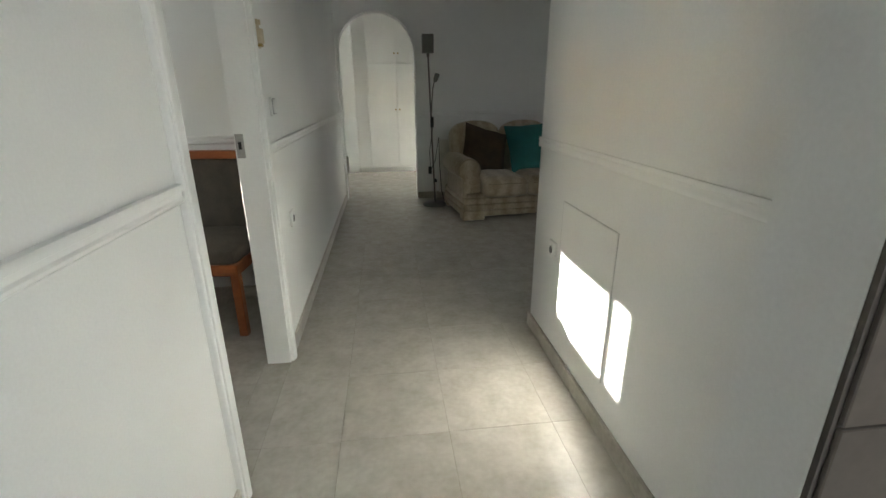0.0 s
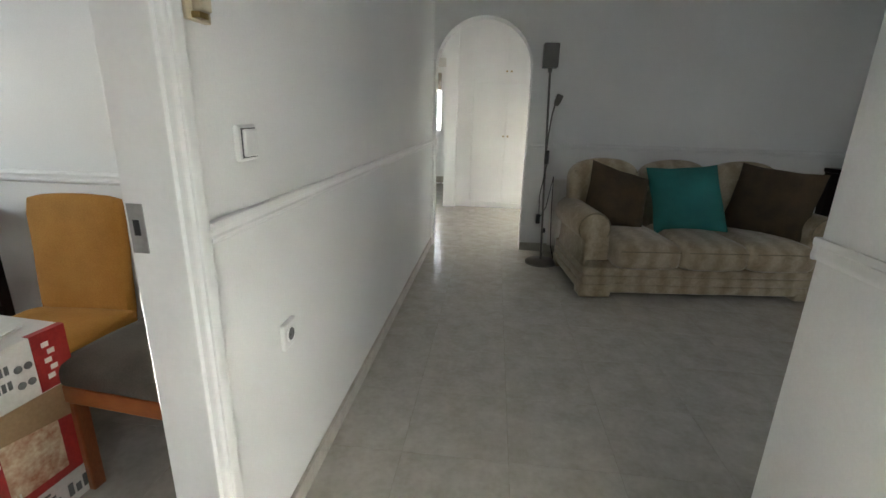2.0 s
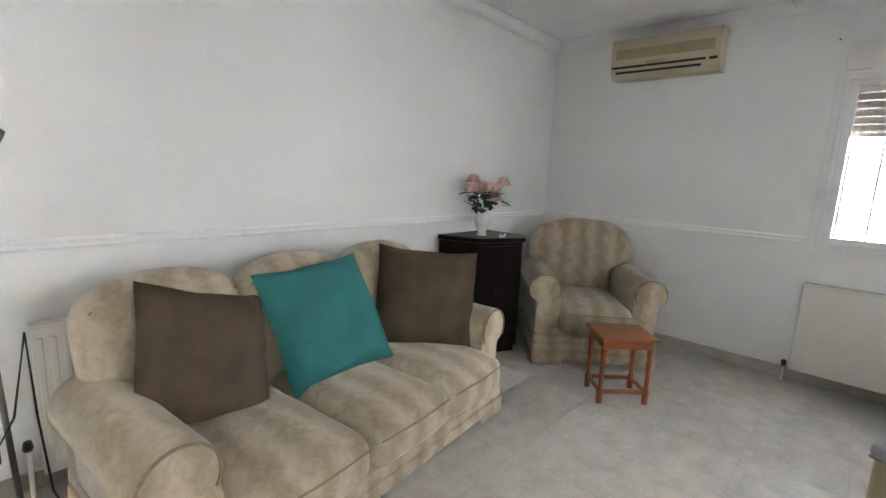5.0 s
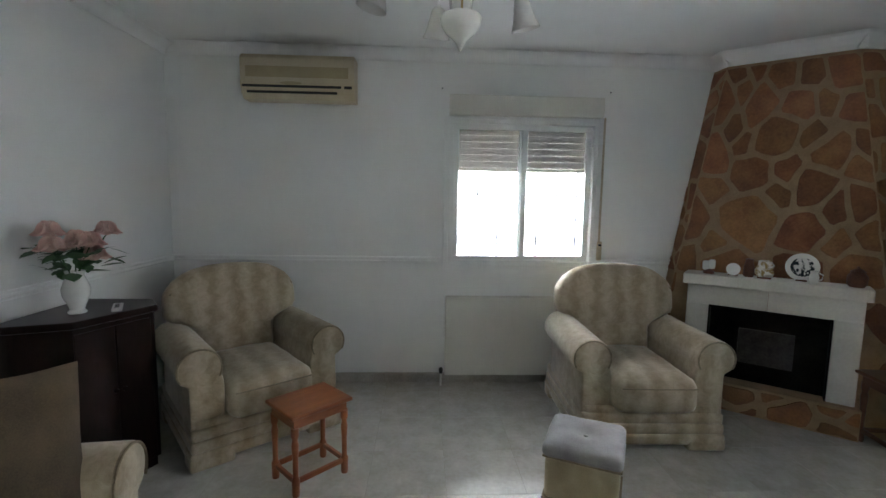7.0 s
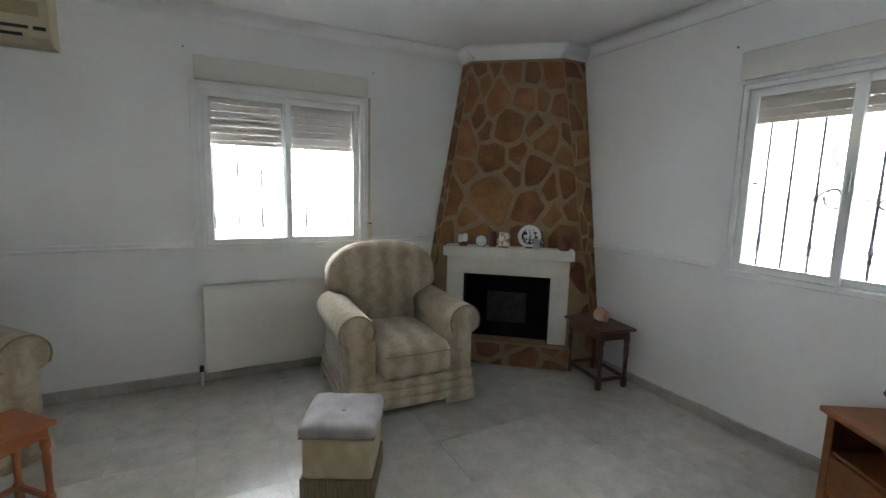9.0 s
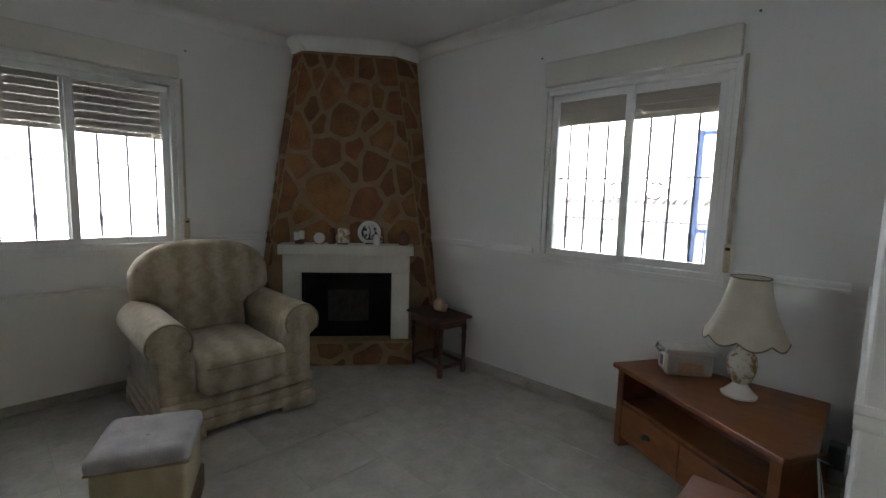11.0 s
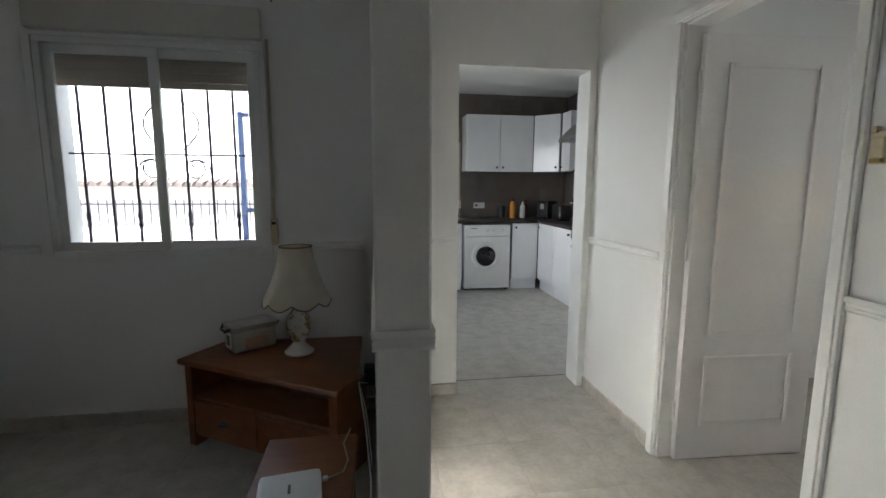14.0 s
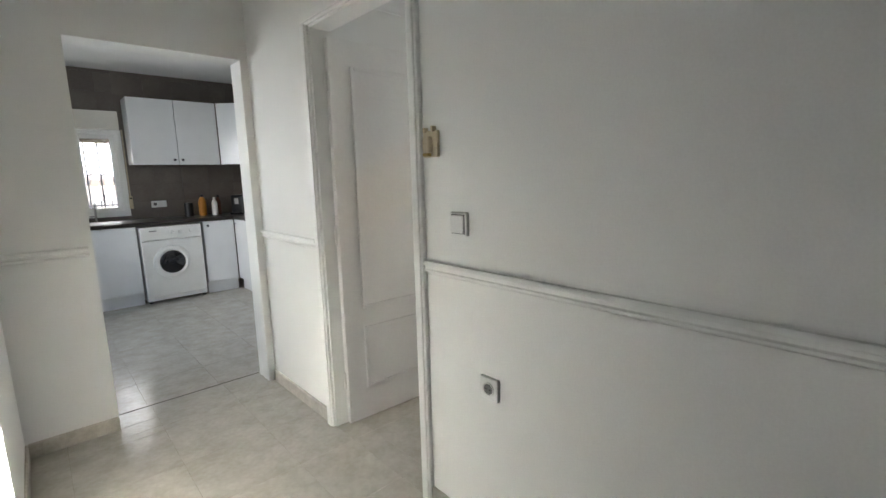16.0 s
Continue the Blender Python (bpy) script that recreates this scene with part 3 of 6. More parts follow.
def sliding_window(name, W, z0, z1, m, label, drop, box_h=0.15, strap=True, sill=True):
    """Two-sash aluminium slider with roller shutter. Local x runs right as seen from inside, y points out; shutter reaches down to z = drop."""
    w = new(name)
    w.matrix_world = m
    tagged(w, label, "window", kind="structure")
    f, y = 0.032, 0.02
    b2 = bmesh.new()
    for x0, x1, a0, a1 in ((0, W, z0, z0 + f), (0, W, z1 - f, z1), (0, f, z0 + f, z1 - f), (W - f, W, z0 + f, z1 - f)):
        box(b2, x0, -0.006, a0, x1, 0.07, a1, 0.004)
    part("window_frame", b2, ALU, w)
    b2 = bmesh.new()
    for x0, x1, a0, a1 in ((-0.04, W + 0.03, z0 - 0.03, z0), (-0.04, 0, z0, z1), (W, W + 0.03, z0, z1), (-0.04, W + 0.03, z1, z1 + 0.02)):
        box(b2, x0, -0.012, a0, x1, 0.003, a1, 0.003)
    part("casing", b2, ALU, w)
    mid = W / 2
    for k, (x0, x1, yy) in enumerate(((f, mid + 0.03, 0.012), (mid - 0.03, W - f, 0.04))):
        b2 = bmesh.new()
        s = 0.043
        for u0, u1, a0, a1 in ((x0, x1, z0 + f, z0 + f + s), (x0, x1, z1 - f - s, z1 - f), (x0, x0 + s, z0 + f + s, z1 - f - s), (x1 - s, x1, z0 + f + s, z1 - f - s)):
            box(b2, u0, yy, a0, u1, yy + 0.024, a1, 0.003)
        sash = part("sash", b2, ALU, w)
        p = part("pane", box(bmesh.new(), x0 + s - 0.004, yy + 0.010, z0 + f + s - 0.004, x1 - s + 0.004, yy + 0.014, z1 - f - s + 0.004), GLASS, sash, "clear glass pane")
        p.visible_shadow = False
        if k == 0:
            part("handle", box(bmesh.new(), x1 - 0.03, -0.002, (z0 + z1) / 2 - 0.05, x1 - 0.012, 0.012, (z0 + z1) / 2 + 0.05, 0.004), WHITEP, sash, "white sash handle")
    sh = part("roller_shutter", box(bmesh.new(), f - 0.01, 0.1, drop - 0.02, W - f + 0.01, 0.116, drop + 0.012, 0.003), SLAT, w, "half lowered beige roller shutter")
    n = int((z1 - 0.02 - drop - 0.012) / 0.05)
    b2 = bmesh.new()
    box(b2, 0, 0, 0.0016, W - 2 * f + 0.02, 0.012, 0.05, 0.003, 1)
    x = 0.0
    while x < W - 2 * f:
        box(b2, x, 0.002, -0.001, x + 0.032, 0.010, 0.005)
        x += 0.044
    first = part("slat", b2, SLAT, sh)
    first.location = (f - 0.01, 0.1, drop + 0.012)
    for k in range(1, n + 1):
        s2 = new("slat", first.data)
        s2.parent = sh
        s2.location = (f - 0.01, 0.1, drop + 0.012 + 0.05 * k)
    part("shutter_box", box(bmesh.new(), -0.005, -0.045, z1 + 0.022, W + 0.02, 0.004, z1 + 0.022 + box_h, 0.005), BOXP, w, "white roller shutter box cover")
    for x in (-0.06, W + 0.075):
        part("screw", lathe(bmesh.new(), [(0.005, 0), (0.006, 0.006), (0.003, 0.012)], 10, Matrix.Translation((x, 0.0, z1 + box_h + 0.07)) @ Matrix.Rotation(radians(90), 4, "X")), PRINTG, w, "small dark wall screw")
    if strap:
        part("strap", box(bmesh.new(), W + 0.034, -0.009, z0 + 0.14, W + 0.05, -0.006, z1 + 0.03), CORD, w, "grey shutter strap")
        rb = part("strap_winder", box(bmesh.new(), W + 0.024, -0.03, z0 + 0.05, W + 0.062, -0.001, z0 + 0.2, 0.01), CREAM, w, "cream strap winder")
        part("strap_slot", box(bmesh.new(), W + 0.032, -0.0315, z0 + 0.165, W + 0.054, -0.0295, z0 + 0.18), BLACKP, rb)
    return w


sliding_window("window_1", W1[1] - W1[0], W1[2], W1[3], pose(EX, W1[1], 0, 0, 0, -90), "white aluminium sliding window with a half lowered shutter", 1.70)
sliding_window("window_2", W2[1] - W2[0], W2[2], W2[3], pose(W2[1], SY, 0, 0, 0, 180), "white aluminium sliding window behind an iron grille", 1.85)

sliding_window("window_5", FW[1] - FW[0], FW[2], FW[3], pose(FW[0], 9.1, 0), "white aluminium passage window with a part lowered shutter", 1.66, 0.14, strap=False)


def grille(W, z0, z1, m, label, n, scroll):
    g = thing("window_grille", label, "grille", m)
    for z in (z0 + 0.07, (z0 + z1) / 2, z1 - 0.05):
        part("rail", box(bmesh.new(), 0, -0.008, z - 0.005, W, 0.008, z + 0.005, 0.002), IRON, g)
    for i in range(n):
        x = W * (i + 0.5) / n
        prof = [(0.008, z0), (0.008, z0 + 0.16), (0.014, z0 + 0.18), (0.009, z0 + 0.2), (0.015, z0 + 0.23), (0.008, z0 + 0.26), (0.008, z1 - 0.16), (0.014, z1 - 0.13), (0.008, z1 - 0.1), (0.008, z1)]
        part("bar", lathe(bmesh.new(), prof if i % 2 == 0 else [(0.008, z0), (0.008, z1)], 8, Matrix.Translation((x, 0, 0))), IRON, g)
    if scroll:
        for sx in (-1, 1):
            pts = []
            for k in range(40):
                a_ = k / 39
                ang = a_ * 3.4 * math.pi
                r = 0.075 * (1 - a_ * 0.75)
                pts.append((W / 2 + sx * (0.12 + r * math.cos(ang)), 0, (z0 + z1) / 2 - 0.1 + r * math.sin(ang) + 0.05 * a_))
            part("scroll", tube(bmesh.new(), pts, 0.005, 6), IRON, g)
            pts = [(W / 2 + sx * (0.045 + 0.1 * math.sin(math.pi * k / 12)), 0, (z0 + z1) / 2 + 0.02 + 0.024 * k) for k in range(13)]
            part("scroll", tube(bmesh.new(), pts, 0.005, 6), IRON, g)
    return g


grille(W2[1] - W2[0], W2[2] - 0.03, W2[3] + 0.02, pose(W2[1], SY - 0.2, 0, 0, 0, 180), "black wrought iron grille with scrolls outside the window", 8, True)
grille(W1[1] - W1[0], W1[2] - 0.03, W1[3] + 0.02, pose(EX + 0.2, W1[1], 0, 0, 0, -90), "black wrought iron grille outside the window", 7, False)

# ---- upholstered seating ----


def puff(w, d, h, r=0.06, crown=0.03, arch=0.0, cuts=9, m=None, bm=None):
    """A stuffed block, middle of its base at the origin; arch lowers the top towards both ends."""
    t = bmesh.new()
    bmesh.ops.create_cube(t, size=2)
    bmesh.ops.subdivide_edges(t, edges=t.edges[:], cuts=cuts, use_grid_fill=True)
    H = Vector((w / 2, d / 2, h / 2))
    r = min(r, w / 2, d / 2, h / 2)
    for v in t.verts:
        p = Vector((v.co.x * H.x, v.co.y * H.y, v.co.z * H.z))
        q = Vector([max(-(H[i] - r), min(H[i] - r, p[i])) for i in range(3)])
        o = p - q
        if o.length > 1e-6:
            o = o.normalized() * r
        c = q + o
        u, k = c.x / H.x, c.y / H.y
        c.z += math.copysign(crown, c.z) * max(0, 1 - u * u) * max(0, 1 - k * k)
        c.y += math.copysign(crown * 0.5, c.y) * max(0, 1 - u * u) * max(0, 1 - (c.z / H.z) ** 2)
        if arch:
            c.z -= arch * abs(u) ** 3.6 * (c.z / H.z * 0.5 + 0.5)
        c.z += H.z
        v.co = c + 0.004 * noise.noise_vector(c * 9)
    return merge(bm or bmesh.new(), t, m)


def roll_arm(x0, x1, front, depth, top, out):
    """A scroll arm from its front back; out is -1 or 1 for the outer side."""
    r = 0.115
    xc, zc = (x0 + x1) / 2 + out * 0.03, top - r
    inner, outer = (x1 - 0.01, x0 + 0.015) if out < 0 else (x0 + 0.01, x1 - 0.015)
    pts = [(outer, 0.05), (outer, zc - 0.09)]
    a0 = 215 if out < 0 else -35
    a1 = -20 if out < 0 else 200
    for k in range(17):
        a_ = radians(a0 + (a1 - a0) * k / 16)
        pts.append((xc + r * math.cos(a_), zc + r * math.sin(a_)))
    pts += [(inner, zc - 0.1), (inner, 0.05)]
    t = prism(bmesh.new(), pts, "y", front, depth, 0.014)
    return t


def seat_suite(name, label, W, D, n, m, seat=0.44, arm=0.66, back=0.98, category="armchair", group="", over=0.0, inset=0.03):
    s = thing(name, label, category, m, group)
    aw = 0.2
    part("base", box(bmesh.new(), -W / 2 + 0.03, 0.02, 0.05, W / 2 - 0.03, D - 0.04, 0.27, 0.02), FABRIC, s)
    for k in range(3):
        b2 = box(bmesh.new(), -W / 2 + 0.012 - 0.006 * (2 - k), 0.006 * k - 0.006, 0.035 + 0.062 * k, W / 2 - 0.012 + 0.006 * (2 - k), D - 0.02, 0.102 + 0.062 * k, 0.018, 3)
        part("skirt_band", b2, FABRIC, s, smooth=True)
    for x in (-W / 2 + 0.11, W / 2 - 0.11):
        for y in (0.07, D - 0.1):
            part("foot", box(bmesh.new(), x - 0.115, y - 0.08, 0.0, x + 0.115, y + 0.06, 0.075, 0.02, 3), FABRIC, s, smooth=True)
    for sx in (-1, 1):
        x0, x1 = (-W / 2, -W / 2 + aw) if sx < 0 else (W / 2 - aw, W / 2)
        a_ = part("arm", roll_arm(x0, x1, inset, D - 0.12, arm, sx), FABRIC, s, smooth=True)
        xc, zc = (x0 + x1) / 2 + sx * 0.03, arm - 0.115
        ring = [(xc + 0.108 * math.cos(radians(t_)), inset - 0.003, zc + 0.108 * math.sin(radians(t_))) for t_ in range(-30, 211, 12)]
        part("piping", tube(bmesh.new(), ring, 0.005, 6), PIPING, a_)
    cw = (W - 2 * aw + 0.02) / n
    part("back_frame", box(bmesh.new(), -W / 2 + 0.05, D - 0.17, 0.1, W / 2 - 0.05, D - 0.02, back - 0.2, 0.05, 3), FABRIC, s, smooth=True)
    bwid = (W - (0.03 if n == 1 else 0.06)) / n
    for k in range(n):
        x = -W / 2 + aw - 0.01 + cw * (k + 0.5)
        c = part("seat_cushion", puff(cw - 0.006, D - 0.2 + over, seat - 0.235, 0.065, 0.022, m=Matrix.Translation((x, (D - 0.2 - over) / 2 - 0.015, 0.235))), FABRIC, s, smooth=True)
        loop = [(x - cw / 2 + 0.03, -0.012 - over, seat - 0.05), (x, -0.027 - over, seat - 0.045), (x + cw / 2 - 0.03, -0.012 - over, seat - 0.05)]
        part("piping", tube(bmesh.new(), loop, 0.004, 6), PIPING, c)
        xb = (k - (n - 1) / 2) * bwid
        mb = Matrix.Translation((xb, D - 0.2, seat - 0.06)) @ Matrix.Rotation(radians(-9), 4, "X")
        hb = back - seat + 0.06
        cushion = puff(bwid - 0.01, 0.2, hb, 0.075, 0.03, 0.12 if n == 1 else 0.055, cuts=13)
        if n == 1:
            # narrow between the arms, with shoulders that spread over them
            waist = (W - 2 * aw + 0.02) / bwid
            for v in cushion.verts:
                k_ = min(1, max(0, (v.co.z - (arm - seat - 0.02)) / 0.11))
                v.co.x *= waist + (1.0 - waist) * k_ * k_ * (3 - 2 * k_)
                v.co.y -= 0.018 * k_
        bmesh.ops.transform(cushion, matrix=mb, verts=cushion.verts)
        c = part("backrest", cushion, FABRIC, s, smooth=True)
        pts = []
        for q in range(21):
            u = -1 + 2 * q / 20
            pts.append(mb @ Vector((u * (bwid / 2 - 0.035) , -0.1 if n == 1 else -0.085, hb - 0.03 - (0.12 if n == 1 else 0.055) * abs(u) ** 3.6)))
        part("piping", tube(bmesh.new(), pts, 0.005, 6), PIPING, c)
    return s


seat_suite("sofa", "beige patterned three-seat sofa with rolled arms and skirt", 1.77, 0.84, 3, pose(2.11, 3.995, 0, 0, 0, 6.5), 0.425, 0.61, 0.9, "sofa", over=0.09, inset=0.04)
seat_suite("armchair", "beige patterned armchair with rolled arms beside the dark cabinet", 0.87, 0.86, 1, pose(3.955, 3.99, 0, 0, 0, -51.5), 0.45, 0.66, 0.98, "armchair", "armchairs of the suite", over=0.04)
seat_suite("armchair", "beige patterned armchair with rolled arms beside the fireplace", 0.87, 0.86, 1, pose(3.875, 1.775, 0, 0, 0, -91.5), 0.45, 0.66, 0.99, "armchair", "armchairs of the suite", over=0.04)


def throw_pillow(name, label, size, thick, material, m):
    t = bmesh.new()
    N = 14
    rows_ = {}
    for side in (1, -1):
        for i in range(N + 1):
            for j in range(N + 1):
                u, v = -1 + 2 * i / N, -1 + 2 * j / N
                edge = abs(u) == 1 or abs(v) == 1
                if edge and side < 0:
                    rows_[side, i, j] = rows_[1, i, j]
                    continue
                pin = 1 - 0.06 * (1 - abs(v) ** 2) * abs(u) ** 3
                pin2 = 1 - 0.06 * (1 - abs(u) ** 2) * abs(v) ** 3
                th = thick / 2 * (max(0, 1 - u ** 4) * max(0, 1 - v ** 4)) ** 0.55
                c = Vector((u * size / 2 * pin, side * th, v * size / 2 * pin2))
                c += 0.010 * noise.noise_vector(c * 6 + Vector((size * 30, 0, 0)))
                rows_[side, i, j] = t.verts.new(c)
    for side in (1, -1):
        for i in range(N):
            for j in range(N):
                q = [rows_[side, i, j], rows_[side, i + 1, j], rows_[side, i + 1, j + 1], rows_[side, i, j + 1]]
                if len(set(q)) == 4:
                    try:
                        t.faces.new(q)
                    except ValueError:
                        pass
    ob = part(name, t, material, smooth=True)
    ob.matrix_world = m
    return tagged(ob, label, "cushion", "cushions on the sofa")


throw_pillow("cushion", "square brown velvet cushion leaning on the sofa", 0.5, 0.17, BROWN, pose(1.545, 4.43, 0.635, -30, 16, 6))
throw_pillow("cushion", "square teal cotton cushion leaning on the sofa", 0.55, 0.17, TEAL, pose(2.075, 4.46, 0.65, -31, -4, 2))
throw_pillow("cushion", "square brown velvet cushion leaning on the sofa arm", 0.56, 0.18, BROWN, pose(2.665, 4.42, 0.645, -22, 4, -42))

# ---- living room: cabinet with flowers ----
cab = thing("corner_cabinet", "dark mahogany cabinet with angled front beside the armchair", "cabinet")
outline = [(3.36, 5.0), (3.37, 4.92), (3.45, 4.69), (3.81, 4.525), (3.95, 4.63), (3.95, 5.0)]
part("body", prism(bmesh.new(), [(x + (3.66 - x) * 0.04, y + (4.9 - y) * 0.05) for x, y in outline], "z", 0.05, 0.845, 0.004), DARKW, cab)
part("top", prism(bmesh.new(), outline, "z", 0.845, 0.88, 0.008), DARKW, cab)
part("plinth", prism(bmesh.new(), [(x + (3.66 - x) * 0.09, y + (4.88 - y) * 0.1) for x, y in outline], "z", 0.0, 0.051), DARKW, cab)
d = Vector((0.36, -0.165, 0)).normalized()
o = Vector((3.453, 4.706, 0))
for k in range(2):
    p = o + d * (0.008 + 0.18 * k)
    door_ = part("door", box(bmesh.new(), 0, -0.008, 0.08, 0.175, 0.012, 0.82, 0.003), DARKW, cab)
    door_.matrix_world = Matrix.Translation(p) @ Matrix.Rotation(math.atan2(d.y, d.x), 4, "Z")
    part("knob", lathe(bmesh.new(), [(0.005, 0), (0.005, 0.01), (0.012, 0.016), (0.01, 0.024)], 12, Matrix.Translation((0.158 if k == 0 else 0.017, -0.008, 0.5)) @ Matrix.Rotation(radians(90), 4, "X")), DARKW, door_)

vase = thing("flower_vase", "white porcelain vase of pink silk roses on the dark cabinet", "vase", pose(3.63, 4.80, 0.88))
part("vase_body", lathe(bmesh.new(), [(0.036, 0), (0.04, 0.006), (0.03, 0.02), (0.036, 0.04), (0.056, 0.09), (0.058, 0.12), (0.045, 0.16), (0.034, 0.185), (0.043, 0.205), (0.039, 0.207), (0.03, 0.186)], 28), PORC, vase, smooth=True)
rng = random.Random(7)


def rose(bm, c, r):
    for ring_, (n, rad, tilt) in enumerate(((5, 0.35, 12), (6, 0.65, 35), (7, 1.0, 62))):
        for k in range(n):
            a_ = 2 * math.pi * (k + 0.5 * ring_) / n
            t = bmesh.new()
            bmesh.ops.create_grid(t, x_segments=5, y_segments=5, size=1)
            for v in t.verts:
                u, w = v.co.x * math.sqrt(1 - v.co.y ** 2 / 2), v.co.y * math.sqrt(1 - v.co.x ** 2 / 2)
                v.co = Vector((u, w, 0.42 * (u * u + w * w) + 0.08 * math.sin(5 * w + k))) * r * 0.62
            mm = Matrix.Translation(c) @ Matrix.Rotation(a_, 4, "Z") @ Matrix.Translation((r * rad * 0.55, 0, r * (0.35 - 0.2 * ring_))) @ Matrix.Rotation(radians(90 - tilt), 4, "Y")
            merge(bm, t, mm)
    return bm


heads = ((-0.13, -0.02, 0.33), (-0.05, 0.05, 0.39), (0.03, -0.06, 0.27), (0.06, 0.03, 0.34), (0.15, -0.03, 0.38), (-0.02, -0.08, 0.34), (0.1, 0.06, 0.31))
for x, y, z in heads:
    x, y = x * 1.2, y * 1.2
    part("stem", tube(bmesh.new(), [(0, 0, 0.12), (x * 0.3, y * 0.3, 0.22), (x, y, z - 0.01)], 0.003, 6), LEAF, vase)
    part("rose", rose(bmesh.new(), Vector((x, y, z)), 0.058), PINK, vase, "pink silk rose", smooth=True)
for k in range(46):
    a_ = rng.uniform(0, 6.28)
    rad, z = rng.uniform(0.05, 0.21), rng.uniform(0.2, 0.33)
    t = bmesh.new()
    bmesh.ops.create_grid(t, x_segments=4, y_segments=2, size=0.5)
    for v in t.verts:
        u = v.co.x + 0.5
        v.co = Vector((u * 0.1, v.co.y * 0.075 * math.sin(math.pi * min(1, u * 0.95 + 0.05)), -0.02 * u * u))
    bmesh.ops.transform(t, matrix=Matrix.Translation((rad * math.cos(a_) * 0.7, rad * math.sin(a_) * 0.7, z)) @ Matrix.Rotation(a_ + rng.uniform(-0.5, 0.5), 4, "Z") @ Matrix.Rotation(rng.uniform(-0.7, 0.5), 4, "Y"), verts=t.verts)
    part("leaf", t, LEAF, vase)
rem = thing("remote_control", "slim white remote control on the dark cabinet", "remote", pose(3.71, 4.665, 0.8805, 0, 0, 30))
part("case", box(bmesh.new(), -0.07, -0.022, 0, 0.07, 0.022, 0.018, 0.006), WHITEP, rem)
for k in range(4):
    part("button", box(bmesh.new(), -0.05 + 0.024 * k, -0.01, 0.0175, -0.036 + 0.024 * k, 0.01, 0.0195, 0.001), PRINTG, rem)

# ---- small stool ----
st = thing("small_table", "small orange stained wooden occasional table on the tiles", "side table", pose(3.682, 3.712, 0, 0, 0, -46))
part("tabletop", box(bmesh.new(), -0.172, -0.142, 0.4, 0.172, 0.142, 0.42, 0.007, 3), ORANGEW, st)
part("apron", box(bmesh.new(), -0.15, -0.115, 0.345, 0.15, 0.115, 0.4, 0.002), ORANGEW, st)
leg_p = [(0.017, 0), (0.019, 0.01), (0.019, 0.05), (0.02, 0.06), (0.02, 0.085), (0.013, 0.1), (0.014, 0.2), (0.018, 0.26), (0.013, 0.29), (0.02, 0.31), (0.02, 0.35)]
for x in (-0.14, 0.14):
    for y in (-0.105, 0.105):
        part("leg", lathe(bmesh.new(), leg_p, 12, Matrix.Translation((x, y, 0))), ORANGEW, st, smooth=True)
for x in (-0.14, 0.14):
    part("stretcher", box(bmesh.new(), x - 0.009, -0.1, 0.06, x + 0.009, 0.1, 0.085, 0.003), ORANGEW, st)
for y in (-0.105, 0.105):
    part("stretcher", box(bmesh.new(), -0.135, y - 0.009, 0.06, 0.135, y + 0.009, 0.085, 0.003), ORANGEW, st)

# ---- ottoman ----
ot = thing("footstool", "square gold velvet footstool with buttoned grey top", "footstool", pose(3.405, 2.355, 0, 0, 0, -26.5))
part("body", box(bmesh.new(), -0.16, -0.16, 0.1, 0.16, 0.16, 0.305, 0.02, 3), GOLD, ot, smooth=True)
t = bmesh.new()
puff(0.345, 0.345, 0.075, 0.03, 0.006, cuts=13, m=Matrix.Translation((0, 0, 0.295)), bm=t)
for v in t.verts:
    if v.co.z > 0.335:
        v.co.z -= 0.022 * math.exp(-((v.co.x ** 2 + v.co.y ** 2) / 0.0022))
cu = part("top_cushion", t, VELVET, ot, "buttoned grey velvet top", smooth=True)
part("button", lathe(bmesh.new(), [(0.011, 0.354), (0.009, 0.36), (0.003, 0.362)], 12), VELVET, cu)
b2 = bmesh.new()
tube(b2, [(-0.165, -0.165, 0.306), (0.165, -0.165, 0.306), (0.165, 0.165, 0.306), (-0.165, 0.165, 0.306), (-0.165, -0.165, 0.306)], 0.006, 6)
part("piping", b2, PIPING, ot)
t = bmesh.new()
for k in range(96):
    s_, f_ = k // 24, (k % 24 + 0.5) / 24
    x, y = ((-0.16 + 0.32 * f_, -0.163), (0.163, -0.16 + 0.32 * f_), (0.16 - 0.32 * f_, 0.163), (-0.163, 0.16 - 0.32 * f_))[s_]
    box(t, x - 0.0058, y - 0.0058, 0.004 + 0.004 * math.sin(k * 2.3), x + 0.0058, y + 0.0058, 0.105)
tagged(part("fringe", t, FRINGE, ot, "brown tasselled fringe"), kind="stuff")
part("lining", box(bmesh.new(), -0.15, -0.154, 0.0, 0.15, 0.154, 0.1), FRINGE, ot)

# ---- radiator ----
ra = thing("radiator", "cream enamelled panel radiator under the window", "radiator", pose(EX - 0.085, 2.955, 0, 0, 0, -90))
b2 = box(bmesh.new(), 0, -0.018, 0.09, 1.2, 0.012, 0.695, 0.006)
part("panel", b2, RADP, ra)
part("top_grille", box(bmesh.new(), 0.004, -0.014, 0.695, 1.196, 0.06, 0.708, 0.003), RADP, ra)
for x in (0.0, 1.19):
    part("end_cover", box(bmesh.new(), x, 0.0122, 0.1, x + 0.01, 0.06, 0.695, 0.002), RADP, ra)
part("valve", lathe(bmesh.new(), [(0.012, 0), (0.016, 0.01), (0.016, 0.035), (0.01, 0.045)], 12, Matrix.Translation((-0.028, 0.005, 0.1))), BLACKP, ra, "dark radiator valve")
